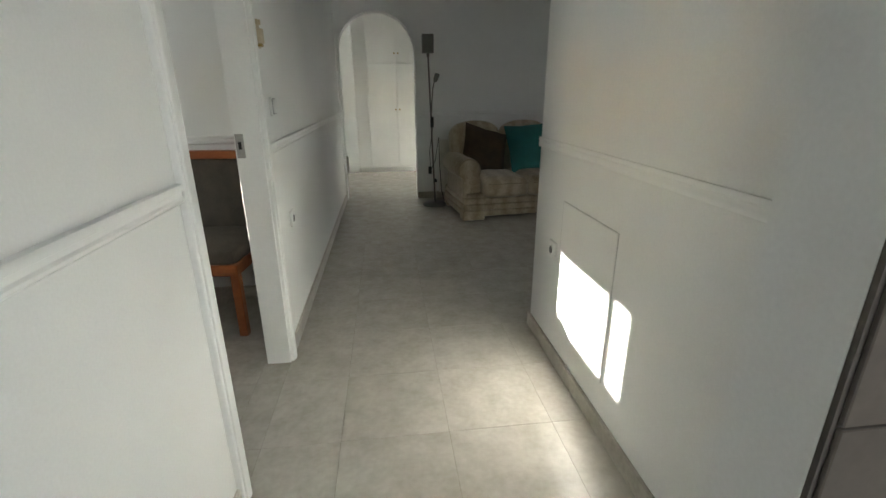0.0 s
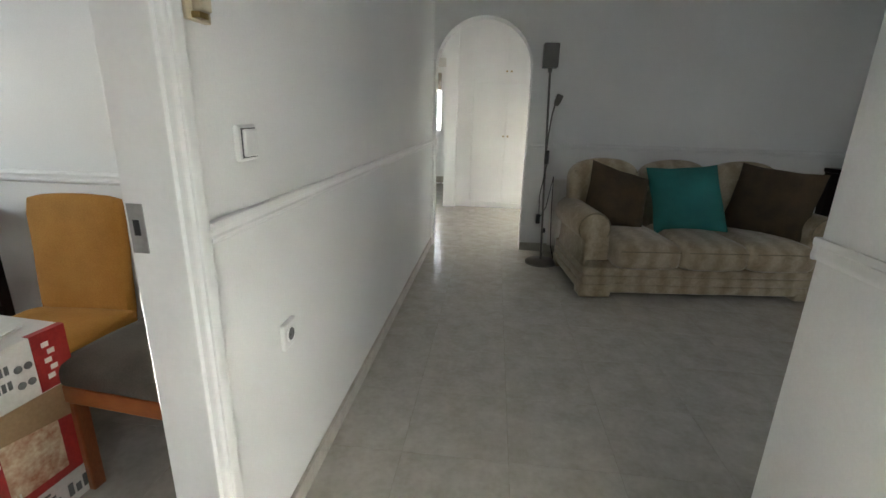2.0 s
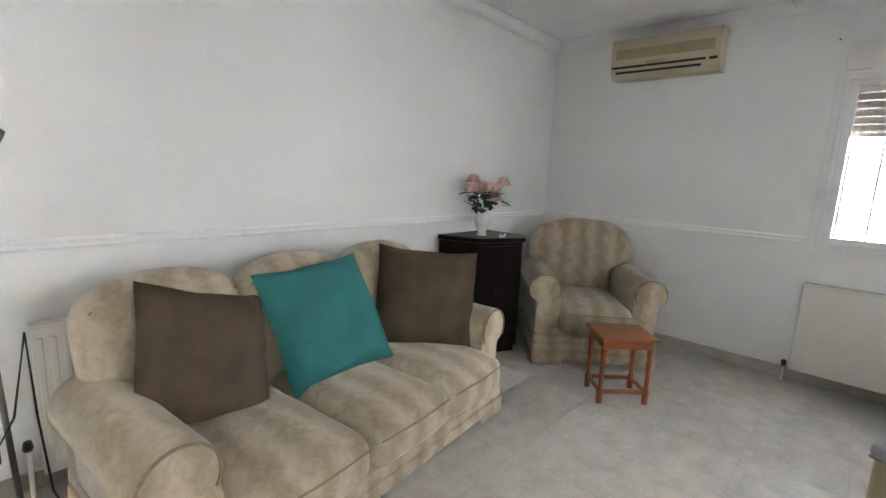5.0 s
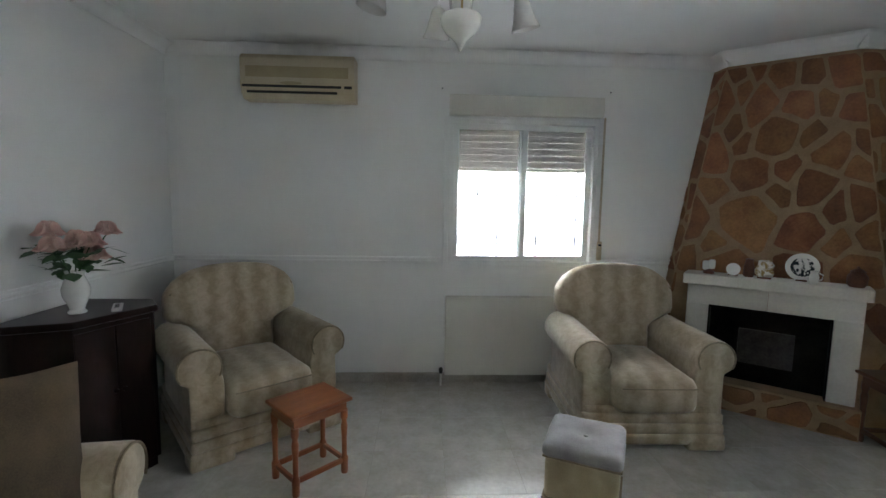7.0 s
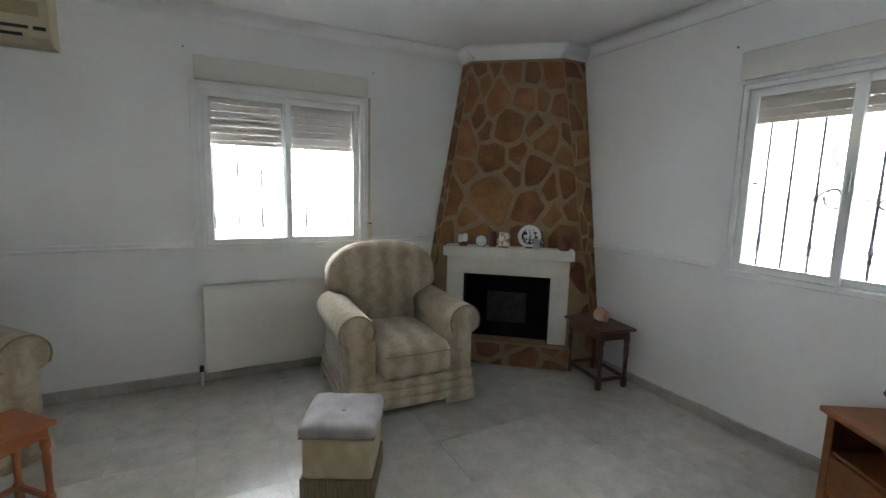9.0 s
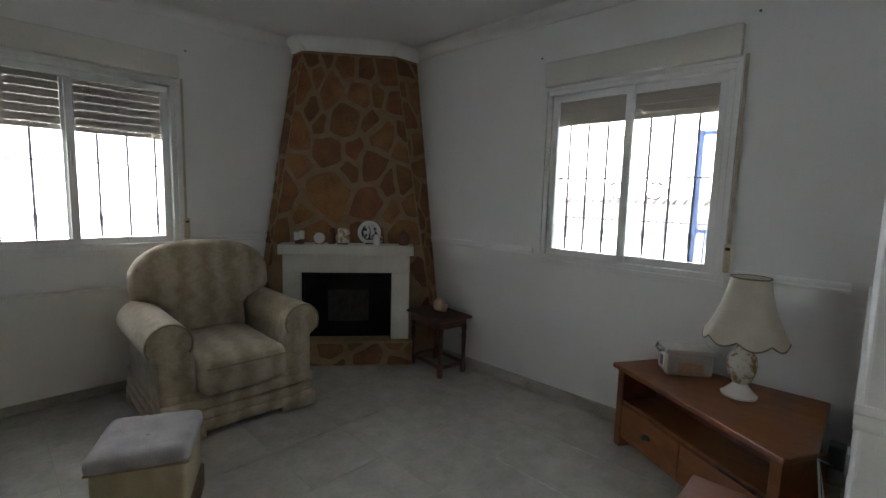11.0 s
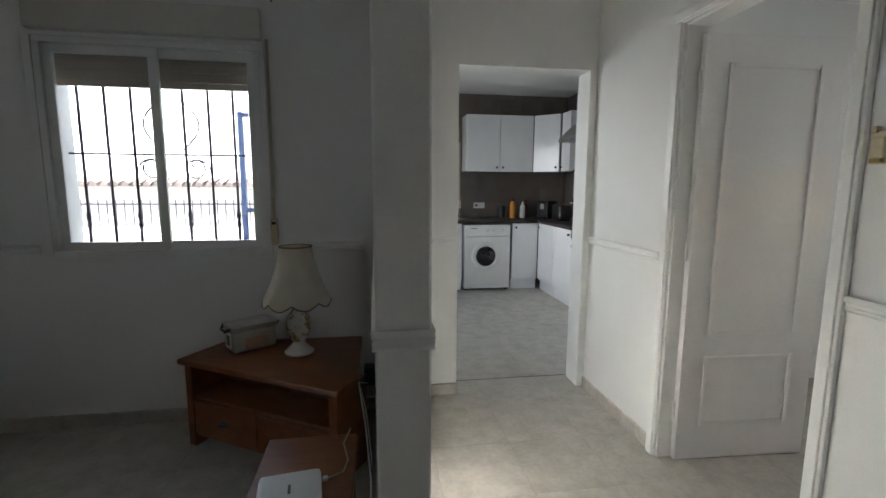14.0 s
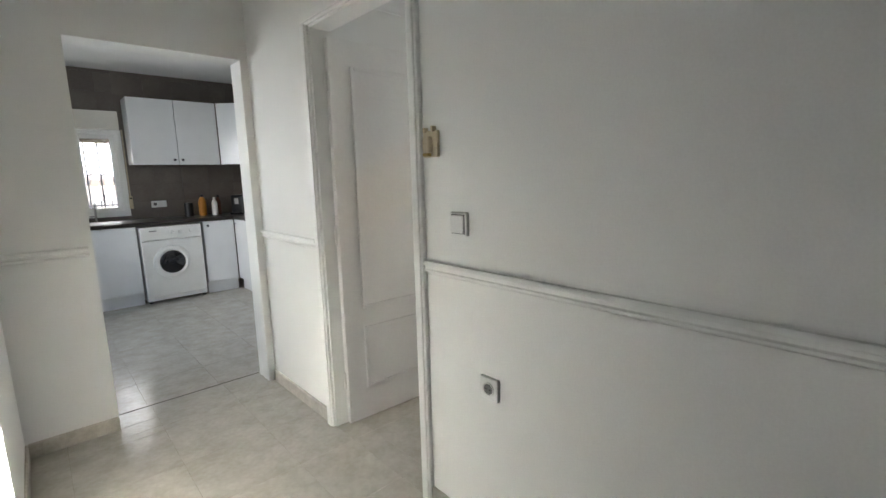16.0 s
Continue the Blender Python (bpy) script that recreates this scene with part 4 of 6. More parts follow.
part("pipe", tube(bmesh.new(), [(-0.028, 0.005, 0.0), (-0.028, 0.005, 0.125), (0.01, 0.005, 0.125)], 0.008, 10), RADP, ra)
for x in (0.2, 1.0):
    part("bracket", box(bmesh.new(), x, 0.0122, 0.2, x + 0.03, 0.087, 0.6, 0.002), RADP, ra)

# ---- air conditioner ----
ac = thing("air_conditioner", "yellowed split air conditioner high on the wall", "air conditioner", pose(EX, 4.42, 2.145, 0, 0, -90))
prof = [(-0.005, 0.0), (-0.13, 0.0), (-0.17, 0.035), (-0.188, 0.09), (-0.188, 0.27), (-0.165, 0.3), (-0.005, 0.305)]
part("case", prism(bmesh.new(), prof, "x", 0, 0.79, 0.006), CREAM, ac)
part("intake_grille", box(bmesh.new(), 0.04, -0.193, 0.14, 0.75, -0.1875, 0.215, 0.003), CREAMD, ac, "tan intake grille")
for k in range(2):
    part("air_slot", box(bmesh.new(), 0.012 + 0.03 * k, -0.19 + 0.012 * k, 0.073 - 0.038 * k, 0.70 - 0.03 * k, -0.16 + 0.012 * k, 0.09 - 0.038 * k, 0.003), BLACKP, ac, "dark air slot")
part("display", box(bmesh.new(), 0.72, -0.191, 0.07, 0.775, -0.186, 0.09, 0.002), BLACKP, ac)
part("louvre", box(bmesh.new(), 0.03, -0.185, 0.052, 0.70, -0.165, 0.058, 0.002), CREAM, ac)
part("badge", lathe(bmesh.new(), [(0.05, 0), (0.048, 0.003)], 24, Matrix.Translation((0.35, -0.188, 0.103)) @ Matrix.Rotation(radians(90), 4, "X") @ Matrix.Diagonal((1.5, 0.25, 1, 1))), CREAMD, ac)

# ---- chandelier ----
ch = thing("chandelier", "white and brass ceiling lamp with frosted glass shades", "ceiling lamp", pose(3.004, 3.014, 0.045))
part("bowl", lathe(bmesh.new(), [(0.003, 1.905), (0.012, 1.925), (0.02, 1.94), (0.05, 1.965), (0.066, 1.99), (0.07, 2.012), (0.066, 2.02), (0.02, 2.024)], 28), FROST, ch, smooth=True)
for k in range(7):
    t = bmesh.new()
    bmesh.ops.create_grid(t, x_segments=4, y_segments=6, size=1)
    for v in t.verts:
        u, h_ = v.co.x, (v.co.y + 1) / 2
        rad_ = 0.036 + 0.035 * h_ ** 1.6
        ang_ = 2 * math.pi * k / 7 + u * 0.36 * (1 - 0.55 * h_ ** 3)
        v.co = Vector((rad_ * math.cos(ang_), rad_ * math.sin(ang_), 2.018 + 0.2 * h_))
    bmesh.ops.solidify(t, geom=t.faces[:], thickness=0.003)
    part("glass_petal", t, FROST, ch, smooth=True)
part("rod", lathe(bmesh.new(), [(0.009, 2.02), (0.009, 2.3), (0.018, 2.33), (0.009, 2.36), (0.009, 2.45)], 12), BRASS, ch)
part("canopy", lathe(bmesh.new(), [(0.015, 2.425), (0.05, 2.455), (0.065, 2.5), (0.065, 2.506)], 24), WHITEP, ch, smooth=True)
for k in range(5):
    a_ = 2 * math.pi * k / 5 + 0.25
    c_, s_ = math.cos(a_), math.sin(a_)
    pts = [(c_ * r, s_ * r, z) for r, z in ((0.03, 2.21), (0.08, 2.25), (0.14, 2.26), (0.2, 2.24), (0.25, 2.2), (0.275, 2.15))]
    arm_ = part("arm", tube(bmesh.new(), pts, 0.008, 8), WHITEP, ch, smooth=True)
    part("shade", lathe(bmesh.new(), [(0.014, -0.024), (0.024, -0.016), (0.033, 0.015), (0.04, 0.05), (0.054, 0.09), (0.051, 0.09), (0.037, 0.05), (0.024, 0.0)], 20, Matrix.Translation((c_ * 0.278, s_ * 0.278, 2.13)) @ Matrix.Rotation(a_, 4, "Z") @ Matrix.Rotation(radians(164), 4, "Y")), FROST, arm_, "frosted tulip shade", smooth=True)

# ---- fireplace in the corner ----
DU, NU = Vector((0.63, 0.777, 0)).normalized(), Vector((-0.777, 0.63, 0)).normalized()


def at(u, out, z):
    """A point of the fireplace: along its face, out from the corner, up."""
    return DU * u + NU * out + Vector((0, 0, z))


def breast(z):
    """The four corners of the chimney breast at a height."""
    ye, xs, off = 1.324 - 0.166 * z, 3.91 + 0.158 * z, -2.93 - 0.075 * z
    A_ = Vector(((NU.y * ye - off) / -NU.x, ye, z))
    B_ = Vector((xs, (off - NU.x * xs) / NU.y, z))
    return Vector((EX - 0.002, ye, z)), A_, B_, Vector((xs, SY + 0.002, z))


fp = thing("corner_fireplace", "corner fireplace of red stone with a cream marble surround", "fireplace")
t = bmesh.new()
rings = []
for z in (0.0, 2.47):
    e0, A_, B_, s0 = breast(z)
    rings.append([t.verts.new(p) for p in (e0, A_, B_, s0, Vector((EX - 0.002, SY + 0.002, z)))])
for i in range(5):
    t.faces.new((rings[0][i], rings[0][(i + 1) % 5], rings[1][(i + 1) % 5], rings[1][i]))
t.faces.new(rings[0]), t.faces.new(rings[1])
body = part("chimney_breast", t, MORTAR, fp, "tan mortar chimney breast")
bm = bmesh.new()
e0, A_, B_, s0 = breast(2.45)
for p, q in ((e0, A_), (A_, B_), (B_, s0)):
    dd = (q - p).normalized()
    nn = Vector((dd.y, -dd.x, 0))
    if nn.dot(Vector((-1, 1, 0))) < 0:
        nn = -nn
    tt = bmesh.new()
    prof = [(-0.01, 2.452), (0.015, 2.452), (0.03, 2.48), (0.06, 2.51), (0.075, 2.53), (0.08, 2.554), (-0.01, 2.554)]
    lo = [tt.verts.new(p - dd * 0.03 + nn * o_ + Vector((0, 0, z - 2.45))) for o_, z in prof]
    hi = [tt.verts.new(q + dd * 0.03 + nn * o_ + Vector((0, 0, z - 2.45))) for o_, z in prof]
    tt.faces.new(lo), tt.faces.new(hi)
    for i in range(len(prof)):
        j = (i + 1) % len(prof)
        tt.faces.new((lo[i], lo[j], hi[j], hi[i]))
    merge(bm, tt)
part("cornice", bm, CEIL, fp, "white plaster cornice")


def clip(poly, a_, b_, c_):
    """Keeps the part of a polygon where a x + b y <= c."""
    out = []
    for i in range(len(poly)):
        p, q = poly[i], poly[(i + 1) % len(poly)]
        dp, dq = a_ * p[0] + b_ * p[1] - c_, a_ * q[0] + b_ * q[1] - c_
        if dp <= 0:
            out.append(p)
        if dp * dq < 0:
            k = dp / (dp - dq)
            out.append((p[0] + k * (q[0] - p[0]), p[1] + k * (q[1] - p[1])))
    return out


def crazy_stones(corner, w0, w1, h, step, seed, gap=0.042, skip=None, owner=None):
    """Irregular flat stones that fill a face: corner(s, z) gives the place at s across and z up; the face is w0 wide below, w1 above."""
    r = random.Random(seed)
    wide = max(w0, w1)
    pts = []
    for _ in range(1500):
        x, z, rad = r.uniform(-0.02, wide + 0.02), r.uniform(-0.02, h + 0.02), step * r.uniform(0.38, 1.0)
        turn_, long_ = r.uniform(0, math.pi), r.uniform(1.0, 1.7)
        if all(math.hypot(x - q[0], z - q[1]) > (rad + q[2]) * 0.62 for q in pts):
            pts.append((x, z, rad, turn_, long_))
    for i, p in enumerate(pts):
        poly = [(0.004, 0.006), (wide - 0.004, 0.006), (wide - 0.004, h - 0.008), (0.004, h - 0.008)]
        for j, q in enumerate(pts):
            if i != j:
                a_, b_ = q[0] - p[0], q[1] - p[1]
                ln = math.hypot(a_, b_)
                # larger stones push the joint away, and the joint leans at random
                lean = 0.38 * math.sin(9.7 * (i + 1) * (j + 1) + 3.1 * (i + j))
                na, nb_ = a_ / ln, b_ / ln
                ca, cb_ = math.cos(lean), math.sin(lean)
                na, nb_ = na * ca - nb_ * cb_, na * cb_ + nb_ * ca
                share = p[2] / (p[2] + q[2])
                mx, mz = p[0] + a_ * share, p[1] + b_ * share
                poly = clip(poly, na, nb_, na * mx + nb_ * mz - gap / 2 * r.uniform(0.5, 1.4))
                if len(poly) < 3:
                    break
        if len(poly) < 3:
            continue
        # uneven outline: nibbled corners and wavering edges
        rough_ = []
        for k in range(len(poly)):
            a_, b_, c_ = poly[k - 1], poly[k], poly[(k + 1) % len(poly)]
            f1, f2 = r.uniform(0.05, 0.16), r.uniform(0.05, 0.16)
            rough_ += [(b_[0] + (a_[0] - b_[0]) * f1, b_[1] + (a_[1] - b_[1]) * f1), (b_[0] + (c_[0] - b_[0]) * f2, b_[1] + (c_[1] - b_[1]) * f2)]
            ed = math.hypot(c_[0] - b_[0], c_[1] - b_[1])
            if ed > 0.05:
                off = r.uniform(-0.05, 0.05) * ed
                f3 = r.uniform(0.4, 0.6)
                rough_.append((b_[0] + (c_[0] - b_[0]) * f3 - (c_[1] - b_[1]) / ed * off, b_[1] + (c_[1] - b_[1]) * f3 + (c_[0] - b_[0]) / ed * off))
        rough_ = [(min(max(x, 0.003), wide - 0.003), min(max(z, 0.004), h - 0.005)) for x, z in rough_]
        area = abs(sum(rough_[k][0] * rough_[k - 1][1] - rough_[k - 1][0] * rough_[k][1] for k in range(len(rough_)))) / 2
        if area < 0.0009:
            continue
        if skip and skip(sum(q[0] for q in rough_) / len(rough_)):
            continue
        lift = r.uniform(0.003, 0.008)
        cx, cz = sum(q[0] for q in rough_) / len(rough_), sum(q[1] for q in rough_) / len(rough_)
        t = bmesh.new()
        lo = [t.verts.new(corner(x, z, -0.006)) for x, z in rough_]
        hi = [t.verts.new(corner(x + (cx - x) * 0.05, z + (cz - z) * 0.05, lift)) for x, z in rough_]
        t.faces.new(hi)
        for k in range(len(lo)):
            t.faces.new((lo[k], lo[(k + 1) % len(lo)], hi[(k + 1) % len(lo)], hi[k]))
        part("stone", t, STONE, owner or body)


def face(i, za, zb):
    """A face of the breast between corners i and i + 1 as a map (s, z, out)."""
    p0, q0, p1, q1 = breast(za)[i], breast(za)[i + 1], breast(zb)[i], breast(zb)[i + 1]
    wide = max((q0 - p0).length, (q1 - p1).length)
    nn = (q0 - p0).cross(p1 - p0).normalized()
    if nn.dot(NU) < 0:
        nn = -nn

    def corner(s, z, out):
        k = z / (zb - za)
        a_, b_ = p0.lerp(p1, k), q0.lerp(q1, k)
        return a_.lerp(b_, s / wide) + nn * out
    return corner, (q0 - p0).length, (q1 - p1).length


for i, seed in ((0, 11), (1, 12), (2, 13)):
    fn, w0, w1 = face(i, 0.93, 2.44)
    crazy_stones(fn, w0, w1, 1.51, 0.285 if i == 1 else 0.22, seed, 0.036)
fn, w0, w1 = face(1, 0.0, 0.93)
crazy_stones(lambda s, z, o: fn(s, z, o), w0, w1, 0.93, 0.2, 14, skip=lambda s: 0.1 < s < w0 - 0.12)
fn2, w0, w1 = face(2, 0.0, 0.93)
crazy_stones(lambda s, z, o: fn2(s, z, o), w0, w1, 0.93, 0.18, 15)


def slab(bm, u0, u1, o0, o1, z0, z1, bev=0.004):
    mm = Matrix((( DU.x, NU.x, 0, 0), (DU.y, NU.y, 0, 0), (0, 0, 1, 0), (0, 0, 0, 1)))
    return box(bm, u0, o0, z0, u1, o1, z1, bev, 2, mm)


UL, UR, OUT = 3.85, 2.82, -2.80
part("mantel_shelf", slab(bmesh.new(), UR, UL, -3.0, OUT, 0.875, 0.952, 0.008), MARBLE, fp, "cream marble mantel shelf")
for u0, u1 in ((UR + 0.03, 3.335), (3.338, UL - 0.03)):
    part("lintel", slab(bmesh.new(), u0, u1, -2.98, OUT - 0.035, 0.735, 0.874), MARBLE, fp, "cream marble lintel slab")
for u0, u1 in ((UR + 0.03, UR + 0.17), (UL - 0.17, UL - 0.03)):
    part("jamb", slab(bmesh.new(), u0, u1, -2.98, OUT - 0.035, 0.2, 0.734), MARBLE, fp, "cream marble jamb")
hearth = part("hearth", slab(bmesh.new(), UR - 0.0, UL, -2.97, OUT + 0.008, 0.0, 0.199), MORTAR, fp, "red stone hearth base")
crazy_stones(lambda s, z, o: Vector((DU.x, DU.y, 0)) * (UR + s) + Vector((NU.x, NU.y, 0)) * (OUT + 0.009 + o) + Vector((0, 0, z)), UL - UR, UL - UR, 0.19, 0.2, 5, owner=hearth)
# shallow firebox, its depth of shade put into the near-black colour
b2 = bmesh.new()
slab(b2, UR + 0.171, UL - 0.171, -2.99, -2.925, 0.2, 0.734, 0)
part("firebox_back", b2, BLACK, fp, "near-black firebox back")
b2 = bmesh.new()
slab(b2, UR + 0.171, UR + 0.18, -2.925, OUT - 0.04, 0.2, 0.734, 0), slab(b2, UL - 0.18, UL - 0.171, -2.925, OUT - 0.04, 0.2, 0.734, 0), slab(b2, UR + 0.18, UL - 0.18, -2.925, OUT - 0.04, 0.722, 0.7338, 0)
part("firebox_lining", b2, BLACK, fp, "near-black firebox lining")
part("grate", slab(bmesh.new(), UR + 0.35, UL - 0.36, -2.926, -2.915, 0.33, 0.58, 0.004), FIREBK, fp, "dim iron fireback plate")


def on_mantel(name, label, category, u, out=-2.88):
    p = at(u, out, 0.9525)
    return thing(name, label, category, pose(p.x, p.y, p.z, 0, 0, math.degrees(math.atan2(DU.y, DU.x)) + 180))


pl = on_mantel("decorative_plate", "white plate painted with dark flowers on the mantel", "plate", 3.17, -2.9)
mm = Matrix.Translation((0, 0.03, 0.092)) @ Matrix.Rotation(radians(78), 4, "X")
part("rim", lathe(bmesh.new(), [(0.07, 0.0), (0.09, 0.006), (0.092, 0.01), (0.068, 0.007)], 32, mm), PORC, pl, smooth=True)
part("painting", lathe(bmesh.new(), [(0.074, 0.0035), (0.06, 0.008), (0.002, 0.0085)], 32, mm), PLATED, pl, "dark flower painting")
part("stand", box(bmesh.new(), -0.03, 0.0, 0, 0.03, 0.06, 0.012, 0.003), BROWNW, pl)
jug = on_mantel("small_jug", "small white porcelain jug on the mantel", "jug", 3.11, -2.85)
part("jug_body", lathe(bmesh.new(), [(0.018, 0), (0.026, 0.02), (0.028, 0.045), (0.02, 0.07), (0.024, 0.082), (0.02, 0.083)], 20), PORC, jug, smooth=True)
part("handle", tube(bmesh.new(), [(0.024, 0, 0.07), (0.045, 0, 0.06), (0.04, 0, 0.03), (0.026, 0, 0.025)], 0.004, 8), PORC, jug)
orn = on_mantel("stone_ornament", "pale speckled figurine on the mantel", "ornament", 3.37)
t = puff(0.1, 0.07, 0.125, 0.035, 0.0, cuts=7)
for v in t.verts:
    v.co += 0.014 * noise.noise_vector(v.co * 28)
    v.co.z = max(0, v.co.z)
part("figure", t, GILTP, orn, smooth=True)
part("base", box(bmesh.new(), -0.04, -0.03, 0, 0.04, 0.03, 0.012, 0.003), TERRA, orn)
ck = on_mantel("mantel_clock", "small round white clock on the mantel", "clock", 3.55)
part("dial", lathe(bmesh.new(), [(0.043, 0), (0.043, 0.02), (0.04, 0.022)], 24, Matrix.Translation((0, 0.01, 0.047)) @ Matrix.Rotation(radians(90), 4, "X")), PORC, ck, smooth=True)
part("case", box(bmesh.new(), -0.03, -0.005, 0, 0.03, 0.04, 0.012, 0.003), TERRA, ck)
bd = on_mantel("bird_ornament", "small white and brown ornament on the mantel", "ornament", 3.7)
part("base", lathe(bmesh.new(), [(0.036, 0), (0.034, 0.02), (0.015, 0.03)], 20), TERRA, bd)
for x, z in ((-0.02, 0.06), (0.018, 0.07)):
    t = puff(0.044, 0.032, 0.07, 0.015, 0.0, cuts=4, m=Matrix.Translation((x, 0, z - 0.035)))
    part("figure", t, PORC, bd, smooth=True)
pot = on_mantel("clay_pot", "brown glazed clay pot on the mantel", "pot", 2.9)
part("pot_body", lathe(bmesh.new(), [(0.036, 0), (0.05, 0.02), (0.052, 0.065), (0.035, 0.09), (0.039, 0.1), (0.033, 0.1)], 22), TERRA, pot, smooth=True)
part("lid", lathe(bmesh.new(), [(0.031, 0.1), (0.02, 0.112), (0.006, 0.118), (0.008, 0.128), (0.002, 0.13)], 18), TERRA, pot, smooth=True)
mug = on_mantel("dark_mug", "dark brown stoneware jar on the mantel", "jar", 3.46, -2.9)
part("jar_body", lathe(bmesh.new(), [(0.028, 0), (0.032, 0.02), (0.032, 0.07), (0.026, 0.09), (0.022, 0.12)], 20), TERRA, mug, smooth=True)
part("rim", lathe(bmesh.new(), [(0.024, 0.119), (0.026, 0.124), (0.02, 0.126)], 20), TERRA, mug)

# ---- side table with salt lamp ----
tb = thing("side_table", "dark brown wooden side table with turned legs beside the fireplace", "side table", pose(3.785, 0.312, 0, 0, 0, -8))
part("tabletop", box(bmesh.new(), -0.235, -0.155, 0.425, 0.215, 0.16, 0.447, 0.008, 3), BROWNW, tb)
part("apron", box(bmesh.new(), -0.2, -0.125, 0.365, 0.18, 0.13, 0.425, 0.002), BROWNW, tb)
leg_q = [(0.02, 0), (0.024, 0.02), (0.022, 0.06), (0.014, 0.09), (0.016, 0.22), (0.02, 0.29), (0.014, 0.32), (0.021, 0.34), (0.021, 0.38)]
for x in (-0.19, 0.17):
    for y in (-0.11, 0.115):
        part("leg", lathe(bmesh.new(), leg_q, 12, Matrix.Translation((x, y, 0))), BROWNW, tb, smooth=True)
for y in (-0.11, 0.115):
    part("stretcher", box(bmesh.new(), -0.18, y - 0.009, 0.06, 0.16, y + 0.009, 0.085, 0.003), BROWNW, tb)
for x in (-0.19, 0.17):
    part("stretcher", box(bmesh.new(), x - 0.009, -0.1, 0.06, x + 0.009, 0.105, 0.085, 0.003), BROWNW, tb)
sl = thing("salt_rock", "rough orange salt rock ornament on the side table", "ornament", pose(3.77, 0.30, 0.4475))
t = puff(0.1, 0.08, 0.105, 0.035, 0.0, cuts=6)
for v in t.verts:
    v.co += 0.013 * noise.noise_vector(v.co * 22)
    v.co.z = max(0.0, v.co.z)
part("rock", t, SALT, sl)
part("base", box(bmesh.new(), -0.03, -0.028, 0.0, 0.03, 0.028, 0.01, 0.003), BROWNW, sl)

# ---- corner television stand ----
tv = thing("television_stand", "reddish pine corner television stand with two drawers and open shelf", "television stand")
F1, F2 = Vector((2.349, 0.391, 0)), Vector((1.528, 0.877, 0))
fd = (F2 - F1).normalized()
fn_ = Vector((-fd.y, fd.x, 0))
if fn_.y < 0:
    fn_ = -fn_
top = [(2.349, 0.391), (1.528, 0.877), (1.445, 0.735), (1.445, 0.145), (2.203, 0.145)]
part("tabletop", prism(bmesh.new(), top, "z", 0.435, 0.462, 0.006), REDW, tv)


def tvbox(bm, s0, s1, d0, d1, z0, z1, bev=0.003):
    mm = Matrix(((fd.x, -fn_.x, 0, F1.x), (fd.y, -fn_.y, 0, F1.y), (0, 0, 1, 0), (0, 0, 0, 1)))
    return box(bm, s0, d0, z0, s1, d1, z1, bev, 2, mm)


L = (F2 - F1).length
part("bottom_board", tvbox(bmesh.new(), 0.03, L - 0.03, 0.035, 0.25, 0.055, 0.075), REDW, tv)
part("shelf", tvbox(bmesh.new(), 0.05, L - 0.05, 0.035, 0.25, 0.255, 0.272), REDW, tv)
part("back_panel", tvbox(bmesh.new(), 0.05, L - 0.05, 0.25, 0.262, 0.055, 0.435), BROWNW, tv)
for s0 in (0.02, L - 0.065):
    part("side_post", tvbox(bmesh.new(), s0, s0 + 0.045, 0.025, 0.26, 0.0, 0.4345), REDW, tv)
for k in range(2):
    s0 = 0.07 + k * (L - 0.14) / 2
    dr = part("drawer", tvbox(bmesh.new(), s0 + 0.004, s0 + (L - 0.14) / 2 - 0.004, 0.022, 0.04, 0.08, 0.25, 0.004), REDW, tv)
    c = F1 + fd * (s0 + (L - 0.14) / 4) - fn_ * 0.022
    part("handle", lathe(bmesh.new(), [(0.02, 0), (0.022, 0.005), (0.008, 0.012), (0.014, 0.02), (0.012, 0.026)], 14, Matrix.Translation((c.x, c.y, 0.165)) @ Matrix.Rotation(math.atan2(fn_.y, fn_.x), 4, "Z") @ Matrix.Rotation(radians(90), 4, "Y") @ Matrix.Diagonal((0.7, 1.3, 1, 1))), IRON, dr, "dark iron drawer pull")
part("right_side", prism(bmesh.new(), [(1.545, 0.835), (1.478, 0.72), (1.478, 0.70), (1.558, 0.828)], "z", 0.02, 0.4345), BROWNW, tv)

bx = thing("storage_box", "clear plastic storage box with black handles on the stand", "box", pose(2.03, 0.25, 0.4625, 0, 0, 36) @ Matrix.Diagonal((1.12, 1.12, 1.35, 1)))
part("tub", box(bmesh.new(), -0.1, -0.065, 0, 0.1, 0.065, 0.085, 0.012), CLEARP, bx)
part("lid", box(bmesh.new(), -0.108, -0.072, 0.085, 0.108, 0.072, 0.105, 0.006), CLEARP, bx, "ribbed clear lid")
for sx in (-1, 1):
    part("handle", tube(bmesh.new(), [(sx * 0.106, -0.05, 0.098), (sx * 0.122, -0.03, 0.088), (sx * 0.124, 0.03, 0.088), (sx * 0.106, 0.05, 0.098)], 0.006, 8), BLACKP, bx, "black clip handle")
part("label", box(bmesh.new(), 0.099, -0.03, 0.015, 0.1025, 0.03, 0.075), WHITEP, bx, "white label with dark print")
part("print", box(bmesh.new(), 0.1022, -0.018, 0.025, 0.1035, 0.018, 0.065), PRINTG, bx)
part("contents", box(bmesh.new(), -0.06, 0.0645, 0.012, 0.05, 0.067, 0.055, 0.001), SALT, bx)

